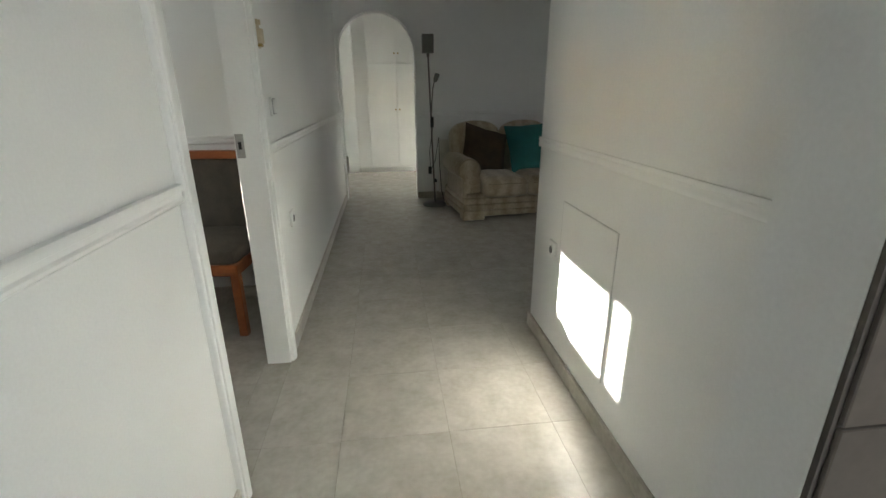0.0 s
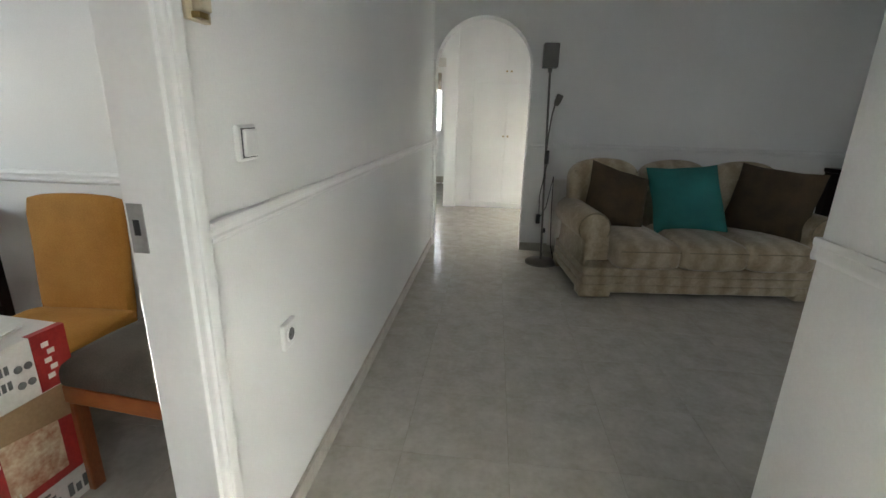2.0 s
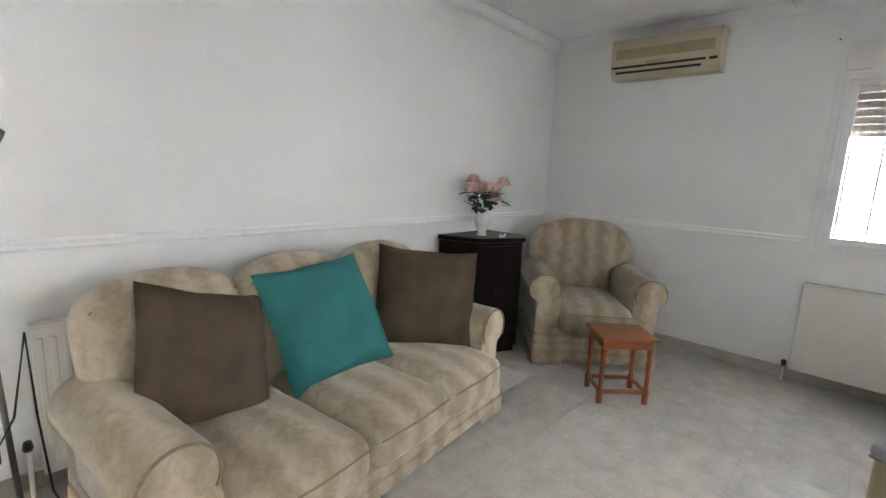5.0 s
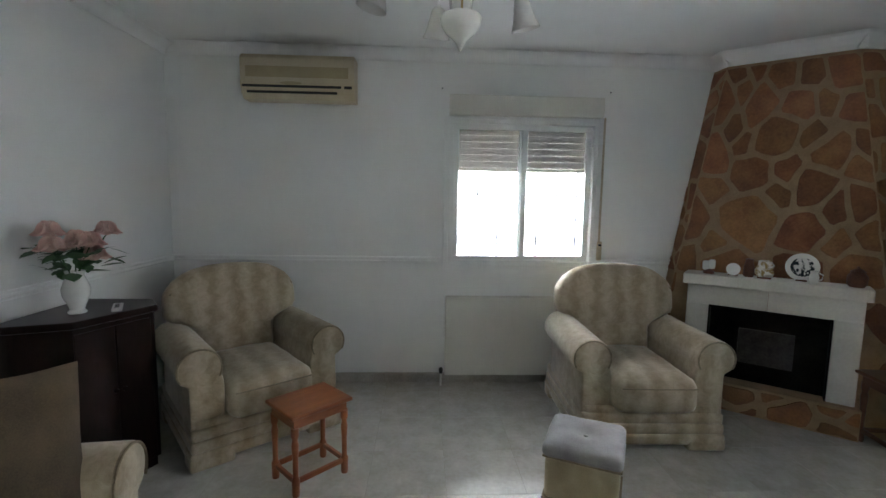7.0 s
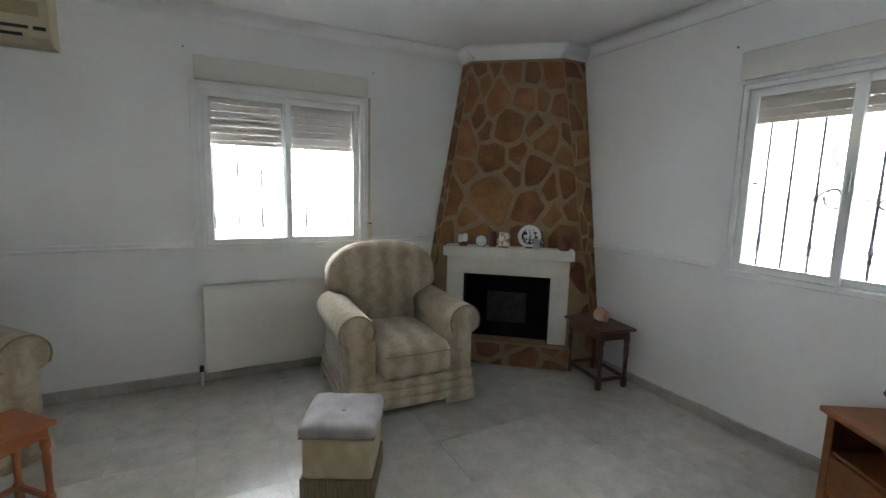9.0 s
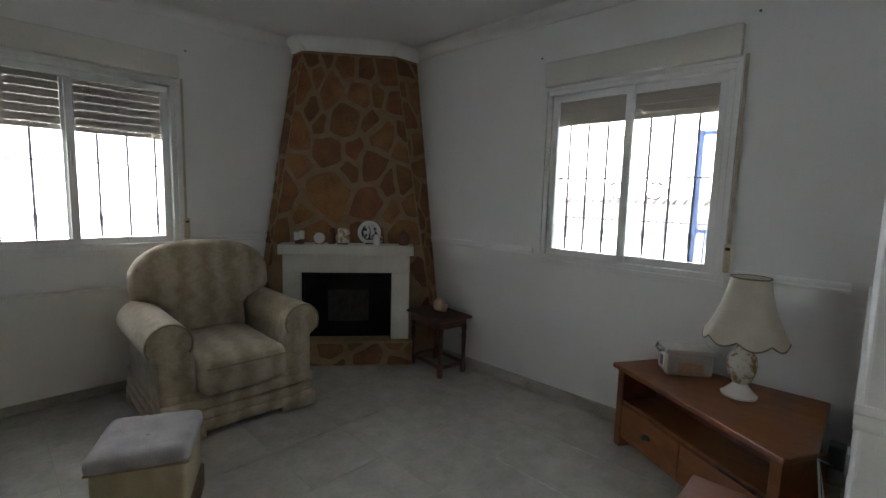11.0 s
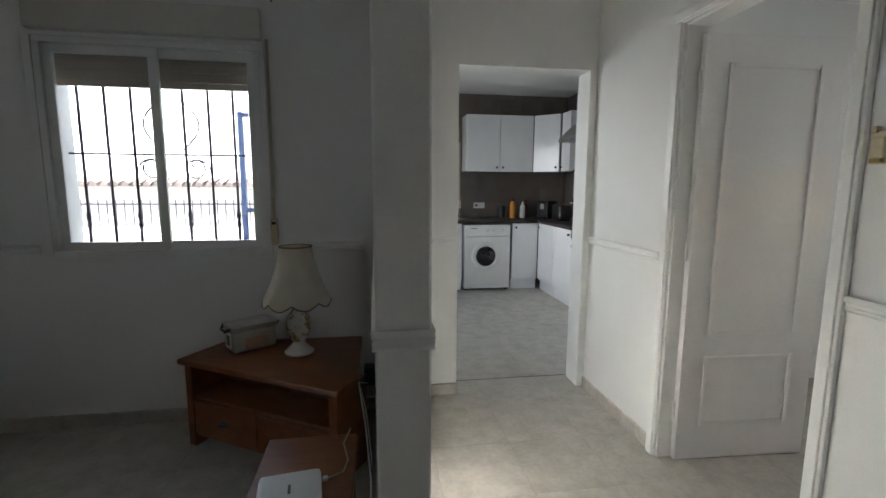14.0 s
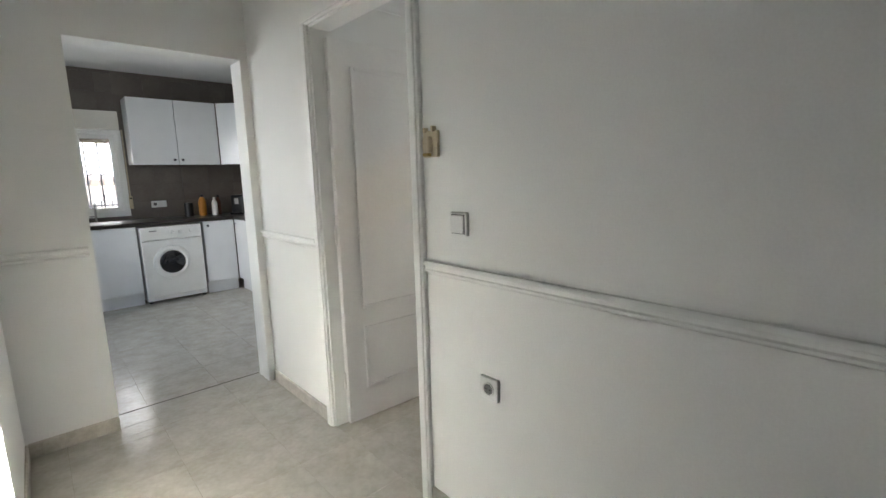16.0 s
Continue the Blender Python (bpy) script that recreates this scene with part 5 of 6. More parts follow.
lp = thing("table_lamp", "gilt flowered porcelain table lamp with scalloped cream shade", "table lamp", pose(1.76, 0.37, 0.4625))
part("foot", lathe(bmesh.new(), [(0.073, 0), (0.075, 0.01), (0.06, 0.022), (0.035, 0.05), (0.03, 0.062)], 28), PORC, lp, smooth=True)
part("lamp_body", lathe(bmesh.new(), [(0.03, 0.062), (0.045, 0.08), (0.058, 0.12), (0.062, 0.15), (0.055, 0.19), (0.035, 0.22), (0.02, 0.24), (0.02, 0.25)], 28), GILTP, lp, "gilt flower painted body", smooth=True)
part("neck", lathe(bmesh.new(), [(0.012, 0.25), (0.012, 0.3)], 12), BRASS, lp)
t = bmesh.new()
N, prev = 64, None
prof = [(0.165, 0.0), (0.135, 0.06), (0.108, 0.13), (0.09, 0.2), (0.078, 0.27)]
for ins in (0.0, 0.004):
    prev = None
    for j, (r, z) in enumerate(prof):
        ring_ = []
        for k in range(N):
            a_ = 2 * math.pi * k / N
            sc = abs(math.sin(4 * a_))
            rr = (r - ins) * (1 + 0.03 * abs(math.cos(4 * a_)) * (1 - j / 4))
            zz = 0.285 + z - (0.028 * sc if j == 0 else 0)
            ring_.append(t.verts.new((rr * math.cos(a_), rr * math.sin(a_), zz)))
        if prev:
            for k in range(N):
                t.faces.new((prev[k], prev[(k + 1) % N], ring_[(k + 1) % N], ring_[k]))
        prev = ring_
sh = part("shade", t, SHADE, lp, "pleated cream fabric shade", smooth=True)
hem = [(0.167 * math.cos(a_), 0.167 * math.sin(a_), 0.285 - 0.028 * abs(math.sin(4 * a_))) for a_ in [2 * math.pi * k / 96 for k in range(97)]]
part("hem_trim", tube(bmesh.new(), hem, 0.004, 6), PIPING, sh, "brown braided trim")
part("top_trim", tube(bmesh.new(), [(0.079 * math.cos(a_), 0.079 * math.sin(a_), 0.555) for a_ in [2 * math.pi * k / 32 for k in range(33)]], 0.004, 6), PIPING, sh)

sb = thing("low_table", "low reddish pine table beside the partition", "side table", pose(1.595, 1.38, 0))
part("tabletop", box(bmesh.new(), -0.16, -0.25, 0.395, 0.15, 0.28, 0.42, 0.006), REDW, sb)
for x in (-0.13, 0.12):
    for y in (-0.22, 0.25):
        part("leg", box(bmesh.new(), x - 0.02, y - 0.02, 0, x + 0.02, y + 0.02, 0.395, 0.003), REDW, sb)
part("apron", box(bmesh.new(), -0.12, -0.21, 0.33, 0.11, 0.24, 0.395), REDW, sb)
ro = thing("router", "white plastic router on the low table", "router", pose(1.61, 1.5, 0.4205, 0, 0, 8))
part("case", box(bmesh.new(), -0.09, -0.12, 0, 0.09, 0.12, 0.035, 0.014, 3), WHITEP, ro)
part("badge", box(bmesh.new(), -0.004, -0.05, 0.0348, 0.004, -0.01, 0.036), PRINTG, ro)
so = thing("plug_adapter", "black plug adapter with cables in a wall socket", "plug", pose(PX1, 0.62, 0.42))
part("socket_plate", box(bmesh.new(), -0.001, -0.04, -0.04, 0.01, 0.04, 0.04, 0.003), WHITEP, so)
part("adapter", box(bmesh.new(), 0.0095, -0.035, -0.035, 0.06, 0.035, 0.05, 0.006), BLACKP, so)
for k, c in enumerate((WHITEP, BLACKP, WHITEP)):
    pts = [(0.04, 0.02 * k - 0.02, -0.03), (0.08, 0.06 + 0.05 * k, -0.02 + 0.03 * k), (0.05, 0.14 + 0.06 * k, -0.12), (0.03, 0.2 + 0.08 * k, -0.3), (0.03, 0.26 + 0.1 * k, -0.41)]
    part("cable", tube(bmesh.new(), pts, 0.0035, 6), c, so)
cb = thing("router_cable", "thin beige cable running over the low table", "cable", pose(0, 0, 0))
part("cable_run", tube(bmesh.new(), [(1.46, 1.13, 0.44), (1.48, 1.2, 0.425), (1.46, 1.3, 0.424), (1.47, 1.36, 0.424), (1.52, 1.39, 0.424)], 0.003, 6), CORD, cb)
part("plug_end", box(bmesh.new(), 1.515, 1.38, 0.421, 1.53, 1.4, 0.43, 0.002), WHITEP, cb)

# ---- floor lamp ----
fl = thing("floor_lamp", "steel floor lamp with square shade and reading arm", "floor lamp", pose(1.03, 4.65, 0))
part("base", lathe(bmesh.new(), [(0.135, 0), (0.138, 0.012), (0.12, 0.026), (0.02, 0.034)], 32), LAMPM, fl, smooth=True)
part("pole", tube(bmesh.new(), [(0, 0, 0.03), (-0.02, 0, 0.5), (-0.06, 0, 1.6)], 0.009, 10), LAMPM, fl)
shd = part("shade", box(bmesh.new(), -0.12, -0.055, 1.6, -0.005, 0.055, 1.775, 0.004), LAMPM, fl, "square grey metal shade")
part("bracket", box(bmesh.new(), -0.075, -0.012, 1.565, -0.045, 0.012, 1.6, 0.003), LAMPM, shd)
arm_ = part("reading_arm", tube(bmesh.new(), [(-0.03, -0.01, 0.72), (-0.035, -0.02, 0.95), (-0.03, -0.03, 1.1), (-0.02, -0.06, 1.25), (-0.005, -0.08, 1.33)], 0.006, 8), LAMPM, fl)
part("reading_head", lathe(bmesh.new(), [(0.016, 0), (0.024, 0.03), (0.026, 0.08), (0.018, 0.085)], 16, Matrix.Translation((0.0, -0.08, 1.32)) @ Matrix.Rotation(radians(20), 4, "Y")), LAMPM, arm_, "slim reading lamp head", smooth=True)
part("switch_block", box(bmesh.new(), -0.045, -0.03, 0.86, -0.01, 0.0, 0.97, 0.004), BLACKP, fl, "black dimmer switch")
part("cable", tube(bmesh.new(), [(-0.02, -0.015, 0.86), (-0.06, -0.03, 0.6), (-0.05, -0.03, 0.4), (0.0, -0.03, 0.5), (0.05, 0.04, 0.75), (0.06, 0.05, 0.45), (0.08, 0.06, 0.15), (0.12, 0.1, 0.01)], 0.004, 6), BLACKP, fl)
part("foot_switch", box(bmesh.new(), -0.075, -0.045, 0.36, -0.04, -0.015, 0.44, 0.006), BLACKP, fl, "black cable switch")
rn = thing("radiator", "white ribbed panel radiator on the wall behind the sofa", "radiator", pose(1.11, NY, 0))
part("panel", box(bmesh.new(), 0, -0.085, 0.08, 0.8, -0.06, 0.685, 0.006), RADP, rn)
for k in range(20):
    part("rib", box(bmesh.new(), 0.012 + 0.04 * k, -0.095, 0.12, 0.034 + 0.04 * k, -0.084, 0.645, 0.005), RADP, rn)
part("top_grille", box(bmesh.new(), 0.0, -0.09, 0.6855, 0.8, -0.03, 0.695, 0.003), RADP, rn)
for x in (0.15, 0.62):
    part("bracket", box(bmesh.new(), x, -0.0595, 0.15, x + 0.03, 0.002, 0.6, 0.002), RADP, rn)
rp = thing("heating_valve", "small radiator valve on a pipe by the wall", "valve", pose(1.07, NY - 0.072, 0))
part("pipe", tube(bmesh.new(), [(0, 0, 0), (0, 0, 0.22)], 0.008, 10), RADP, rp)
part("valve", lathe(bmesh.new(), [(0.014, 0), (0.018, 0.012), (0.012, 0.04)], 12, Matrix.Translation((0, 0, 0.2))), IRON, rp)

# ---- wall fittings ----


def wall_plate(name, label, category, m, rocker):
    w = thing(name, label, category, m)
    part("plate", box(bmesh.new(), -0.04, -0.012, -0.04, 0.04, 0.003, 0.04, 0.005), WHITEP, w)
    if rocker:
        # dark grey outline, the shadow line round the rocker put in as colour
        part("gap", box(bmesh.new(), -0.031, -0.0128, -0.033, 0.031, -0.0115, 0.033), PRINTG, w)
        part("rocker", box(bmesh.new(), -0.0285, -0.02, -0.0305, 0.0285, -0.0125, 0.0305, 0.004), WHITEP, w)
    else:
        c = part("well", lathe(bmesh.new(), [(0.024, 0), (0.024, 0.003), (0.021, 0.0035), (0.02, 0.001)], 24, Matrix.Translation((0, -0.0118, 0)) @ Matrix.Rotation(radians(90), 4, "X")), WHITEP, w)
        part("recess", lathe(bmesh.new(), [(0.018, 0), (0.018, 0.0015)], 24, Matrix.Translation((0, -0.0135, 0)) @ Matrix.Rotation(radians(90), 4, "X")), PRINTG, c, "grey socket recess")
        for x in (-0.009, 0.009):
            part("pin_hole", lathe(bmesh.new(), [(0.003, 0), (0.003, 0.001)], 10, Matrix.Translation((x, -0.0151, 0)) @ Matrix.Rotation(radians(90), 4, "X")), BLACKP, c)
    return w


wall_plate("light_switch", "white plastic rocker switch on the hall wall", "switch", pose(0, 1.80, 1.158, 0, 0, 90), True)
wall_plate("wall_socket", "white plastic wall socket under the dado rail", "socket", pose(0, 1.93, 0.61, 0, 0, 90), False)
wall_plate("wall_socket", "white plastic wall socket low on the partition", "socket", pose(PX0, 1.497, 0.53, 0, 0, -90), False)
th = thing("thermostat_mount", "cream plastic wall bracket without its thermostat", "wall bracket", pose(0, 1.668, 1.43, 0, 0, 90))
part("back_plate", box(bmesh.new(), -0.037, -0.012, -0.045, 0.037, 0.002, 0.045, 0.003), CREAM, th)
part("clip", box(bmesh.new(), -0.02, -0.032, -0.03, 0.012, -0.0115, 0.025, 0.004), CREAM, th)
part("hook", box(bmesh.new(), 0.014, -0.022, 0.04, 0.024, -0.002, 0.06, 0.002), CREAM, th)
part("hook", box(bmesh.new(), -0.028, -0.022, 0.038, -0.018, -0.002, 0.056, 0.002), CREAM, th)
part("terminal", box(bmesh.new(), -0.024, -0.028, -0.042, 0.004, -0.0118, -0.031, 0.001), BRASS, th)
ap = thing("access_panel", "white painted access panel flush in the partition", "panel", pose(PX0, 1.18, 0))
b2 = box(bmesh.new(), -0.004, -0.235, 0.2, 0.002, 0.235, 0.772, 0.002)
part("panel_board", b2, WALL, ap)
b2 = bmesh.new()
for y0, y1, z0, z1 in ((-0.239, 0.239, 0.773, 0.775), (-0.239, -0.237, 0.2, 0.773), (0.237, 0.239, 0.2, 0.773)):
    box(b2, -0.0025, y0, z0, 0.001, y1, z1)
part("joint", b2, HAIRLINE, ap, "grey hairline joint")

# ---- kitchen ----
# the opening in this unseen wall is added to hold the kitchen lamp
structure("wall_kitchen_east", wall_with_hole(bmesh.new(), "x", KXE, KXE + 0.15, KYS, -0.19, -2.4, -1.0, 0.85, 2.05, KCZ + 0.1), WALL, "unseen kitchen wall with an opening added for daylight", "wall")
structure("wall_kitchen_west", box(bmesh.new(), KXW - 0.15, KYS - 0.2, 0, KXW, 0.0 - 0.19, KCZ + 0.1), KGROUT, "taupe unseen kitchen wall with an opening added for daylight", "wall")
structure("wall_kitchen_side", box(bmesh.new(), PX1, -0.19, 0, KXE + 0.15, -0.132, KCZ), WALL, "kitchen wall", "wall")
structure("wall_kitchen_corner", box(bmesh.new(), KXW, -0.19, 0, -0.12, -0.07, KCZ), WALL, "kitchen wall", "wall")
structure("wall_kitchen_head", box(bmesh.new(), KXW, -0.189, CZ, PX1, -0.07, KCZ + 0.1), WALL, "kitchen wall head", "wall")
KW = (0.25, 1.0, 0.98, 1.9)
bm = wall_with_hole(bmesh.new(), "y", KYS, KYS - 0.2, KXW, KXE + 0.15, *KW, KCZ + 0.1)
ksouth = structure("wall_kitchen_south", bm, KGROUT, "taupe unseen kitchen wall with an opening added for daylight with a window", "wall")
structure("ceiling_kitchen", box(bmesh.new(), KXW, KYS, KCZ, KXE, -0.19, KCZ + 0.1), CEIL, "flat white kitchen ceiling", "ceiling")
kside = structure("wall_kitchen_tiled", box(bmesh.new(), KX1, -0.111, 0, PX0 - 0.001, -0.1055, CZ), KGROUT, "taupe tiled backing beside the doorway", "wall")


def wall_tiles(parent, place, s0, s1, z0, z1, w, h, skip=None):
    """Glazed tiles on a wall; place(s, z) gives the matrix of a tile whose lower corner is at s along and z up."""
    cache = {}
    z = z0
    while z < z1 - 0.02:
        s = s0
        hh = min(h, z1 - z)
        while s < s1 - 0.02:
            ww = min(w, s1 - s)
            if not (skip and skip(s + ww / 2, z + hh / 2)):
                key = (round(ww, 3), round(hh, 3))
                if key not in cache:
                    t = box(bmesh.new(), 0.0015, -0.005, 0.0015, ww - 0.0015, 0.001, hh - 0.0015, 0.0012, 1)
                    first = part("tile", t, KTILE, parent)
                    cache[key] = first.data
                    ob = first
                else:
                    ob = new("tile", cache[key])
                    ob.parent = parent
                ob.matrix_basis = place(s, z)
            s += w
        z += h


wall_tiles(ksouth, lambda s, z: pose(-s, KYS, z, 0, 0, 180), -0.25, 1.3, 0.91, KCZ, 0.3, 0.2)
wall_tiles(ksouth, lambda s, z: pose(-s, KYS, z, 0, 0, 180), -1.6, -1.0, 0.91, KCZ, 0.3, 0.2)
wall_tiles(ksouth, lambda s, z: pose(-s, KYS, z, 0, 0, 180), -1.0, -0.25, 2.13, KCZ, 0.3, 0.2)
wall_tiles(kside, lambda s, z: pose(s, -0.1115, z, 0, 0, 0), KX1 + 0.004, PX0 - 0.002, 0.14, 2.5, 0.3, 0.2)
sliding_window("window_4", KW[1] - KW[0], KW[2], KW[3], pose(KW[1], KYS, 0, 0, 0, 180), "white aluminium kitchen window with a raised shutter", 1.8, 0.2)
grille(KW[1] - KW[0], KW[2] - 0.02, KW[3], pose(KW[1], KYS - 0.17, 0, 0, 0, 180), "black iron grille outside the kitchen window", 6, False)


def knob(parent, m):
    return part("knob", lathe(bmesh.new(), [(0.006, 0), (0.006, 0.012), (0.015, 0.016), (0.013, 0.024), (0.004, 0.026)], 14, m @ Matrix.Rotation(radians(90), 4, "X")), IRON, parent, "dark round knob", smooth=True)


def base_unit(x0, w, m, knob_right, label="white glossy kitchen base unit with a dark knob"):
    """Local: front at y = 0 facing -y, width along x."""
    u = thing("base_unit", label, "kitchen unit", m, "kitchen base units")
    part("carcass", box(bmesh.new(), x0, 0.021, 0.13, x0 + w, 0.55, 0.865), LACQ, u)
    d_ = part("door", box(bmesh.new(), x0 + 0.002, 0, 0.14, x0 + w - 0.002, 0.02, 0.862, 0.003), LACQ, u)
    knob(d_, Matrix.Translation((x0 + (w - 0.05 if knob_right else 0.05), 0, 0.81)))
    part("plinth", box(bmesh.new(), x0, 0.045, 0, x0 + w, 0.06, 0.1295), LACQ, u)
    return u


KF = -2.87
south = pose(0, KF, 0, 0, 0, 180)
base_unit(-0.75, 0.475, south, False)
base_unit(-1.35, 0.595, south, True)
base_unit(0.375, 0.345, south, False)
westm = pose(-0.725, KF, 0, 0, 0, 90)
base_unit(0.005, 0.5, westm, False)
base_unit(0.508, 0.5, westm, True)

wm = thing("washing_machine", "white front-loading washing machine under the worktop", "washing machine", pose(0, KF + 0.03, 0, 0, 0, 181.5))
part("case", box(bmesh.new(), -0.255, 0.015, 0.03, 0.345, 0.55, 0.848, 0.006), WHITEP, wm)
part("front", box(bmesh.new(), -0.255, -0.006, 0.08, 0.345, 0.016, 0.70, 0.008), WHITEP, wm)
part("kick_panel", box(bmesh.new(), -0.255, -0.002, 0.032, 0.345, 0.016, 0.075, 0.004), WHITEP, wm)
pnl = part("control_panel", box(bmesh.new(), -0.255, -0.008, 0.705, 0.345, 0.016, 0.845, 0.008), WHITEP, wm)
for x in (0.05, 0.13, 0.24):
    part("dial", lathe(bmesh.new(), [(0.022, 0), (0.02, 0.012), (0.006, 0.016)], 18, Matrix.Translation((x, -0.008, 0.775)) @ Matrix.Rotation(radians(90), 4, "X")), WHITEP, pnl, smooth=True)
part("maker_mark", box(bmesh.new(), -0.17, -0.009, 0.80, -0.1, -0.0078, 0.81), PRINTG, pnl)
MZ = Matrix.Translation((0.02, -0.006, 0.45)) @ Matrix.Rotation(radians(90), 4, "X")
pr = part("porthole", lathe(bmesh.new(), [(0.185, 0), (0.18, 0.02), (0.15, 0.03), (0.128, 0.02), (0.128, 0.0)], 40, MZ), WHITEP, wm, smooth=True)
part("porthole_glass", lathe(bmesh.new(), [(0.129, 0.012), (0.115, 0.026), (0.06, 0.036), (0.003, 0.04)], 36, MZ), DARKG, pr, "dark round door glass", smooth=True)
for x in (-0.22, 0.32):
    part("foot", lathe(bmesh.new(), [(0.02, 0), (0.02, 0.031)], 12, Matrix.Translation((x, 0.06, 0))), BLACKP, wm)
    part("foot", lathe(bmesh.new(), [(0.02, 0), (0.02, 0.031)], 12, Matrix.Translation((x, 0.5, 0))), BLACKP, wm)

wt = thing("worktop", "dark laminate kitchen worktop running round the corner", "worktop")
part("south_run", box(bmesh.new(), KXW, KYS + 0.002, 0.866, 1.4, KF + 0.02, 0.905, 0.006), WORKTOP, wt)
part("west_run", box(bmesh.new(), KXW, KF + 0.0205, 0.866, -0.705, KF + 1.01, 0.905, 0.006), WORKTOP, wt)


def wall_unit(x0, w, m, knob_right, z0=1.53, z1=2.25, deep=0.31):
    u = thing("wall_unit", "white glossy kitchen wall unit with a dark knob", "kitchen unit", m, "kitchen wall units")
    part("carcass", box(bmesh.new(), x0, 0.021, z0, x0 + w, deep, z1), LACQ, u)
    d_ = part("door", box(bmesh.new(), x0 + 0.002, 0, z0 - 0.005, x0 + w - 0.002, 0.02, z1 + 0.002, 0.003), LACQ, u)
    knob(d_, Matrix.Translation((x0 + (w - 0.04 if knob_right else 0.04), 0, z0 + 0.05)))


upm = pose(0, KYS + 0.315, 0, 0, 0, 180)
wall_unit(-0.18, 0.45, upm, True)
wall_unit(0.272, 0.45, upm, False)
cm = pose(-0.73, KYS + 0.315, 0, 0, 0, 135)
wall_unit(0.0, 0.36, cm, True, deep=0.5)
wm2 = pose(KXW + 0.315, KYS + 0.58, 0, 0, 0, 90)
wall_unit(0.0, 0.26, wm2, False)
hd = thing("cooker_hood", "steel cooker hood on the kitchen wall", "cooker hood", pose(KXW + 0.31, KYS + 0.86, 1.86, 0, 0, 90))
part("canopy", prism(bmesh.new(), [(-0.17, 0), (0.3, 0), (0.3, 0.3), (0.12, 0.3), (-0.16, 0.05)], "x", 0, 0.55, 0.004), STEEL, hd)
part("flue", box(bmesh.new(), 0.16, 0.05, 0.301, 0.39, 0.3, 0.75, 0.003), STEEL, hd)
tw = thing("oven_tower", "tall white oven housing with a built-in oven", "oven", pose(-0.72, KF + 1.012, 0, 0, 0, 90))
part("housing", box(bmesh.new(), 0, 0.021, 0, 0.58, 0.59, 2.28), LACQ, tw)
for z0, z1 in ((0.14, 0.76), (1.44, 2.275)):
    d_ = part("door", box(bmesh.new(), 0.002, 0, z0, 0.578, 0.02, z1, 0.003), LACQ, tw)
    knob(d_, Matrix.Translation((0.06, 0, z0 + 0.06 if z0 > 1 else z1 - 0.06)))
ov = part("oven_front", box(bmesh.new(), 0.004, -0.006, 0.78, 0.576, 0.02, 1.2, 0.004), DARKG, tw, "black glass oven door")
part("handle", tube(bmesh.new(), [(0.05, -0.006, 1.16), (0.05, -0.045, 1.16), (0.53, -0.045, 1.16), (0.53, -0.006, 1.16)], 0.01, 10), STEEL, ov, "steel bar handle")
cp = part("control_panel", box(bmesh.new(), 0.004, -0.004, 1.205, 0.576, 0.02, 1.43, 0.004), STEEL, tw, "steel control panel")
for x in (0.1, 0.48):
    part("dial", lathe(bmesh.new(), [(0.022, 0), (0.02, 0.018), (0.004, 0.02)], 16, Matrix.Translation((x, -0.004, 1.31)) @ Matrix.Rotation(radians(90), 4, "X")), BLACKP, cp)


def jar(name, label, cat, x, y, prof, mat, capmat, cap):
    j_ = thing(name, label, cat, pose(x, y, 0.9055))
    part("container", lathe(bmesh.new(), prof, 20), mat, j_, smooth=True)
    part("cap", lathe(bmesh.new(), cap, 16), capmat, j_)


jar("canister", "black kitchen canister on the worktop", "canister", -0.35, -3.3, [(0.05, 0), (0.05, 0.15), (0.046, 0.155)], BLACKP, BLACKP, [(0.046, 0.155), (0.046, 0.165), (0.01, 0.17)])
jar("orange_bottle", "orange plastic bottle on the worktop", "bottle", -0.5, -3.28, [(0.042, 0), (0.045, 0.02), (0.045, 0.17), (0.03, 0.21), (0.016, 0.23)], ORANGE, BLACKP, [(0.018, 0.23), (0.018, 0.26), (0.005, 0.262)])
jar("white_bottle", "white plastic bottle with red label on the worktop", "bottle", -0.63, -3.25, [(0.032, 0), (0.034, 0.02), (0.034, 0.15), (0.02, 0.18), (0.013, 0.19)], WHITEP, WHITEP, [(0.014, 0.19), (0.014, 0.22), (0.004, 0.222)])
jar("dark_bottle", "dark bottle on the worktop", "bottle", -0.69, -3.3, [(0.03, 0), (0.032, 0.02), (0.032, 0.16), (0.014, 0.2), (0.014, 0.22)], TERRA, BLACKP, [(0.015, 0.22), (0.015, 0.245), (0.004, 0.246)])
kt = thing("coffee_machine", "black coffee machine on the worktop", "coffee machine", pose(-0.92, -3.1, 0.9055, 0, 0, 120))
part("body", box(bmesh.new(), -0.09, -0.1, 0, 0.09, 0.1, 0.24, 0.015), BLACKP, kt)
part("panel", box(bmesh.new(), -0.03, -0.104, 0.13, 0.03, -0.0995, 0.2, 0.003), STEEL, kt, "steel front panel")
part("drip_tray", box(bmesh.new(), -0.07, -0.15, 0, 0.07, -0.098, 0.03, 0.004), BLACKP, kt)
ke = thing("toaster", "black toaster on the worktop", "toaster", pose(-0.98, -2.75, 0.9055, 0, 0, 90))
part("body", box(bmesh.new(), -0.13, -0.085, 0.008, 0.13, 0.085, 0.2, 0.03, 3), BLACKP, ke, smooth=True)
for y in (-0.03, 0.03):
    part("slot", box(bmesh.new(), -0.09, y - 0.012, 0.196, 0.09, y + 0.012, 0.2015), DARKG, ke)
part("foot", box(bmesh.new(), -0.11, -0.07, 0.0, 0.11, 0.07, 0.01), BLACKP, ke)
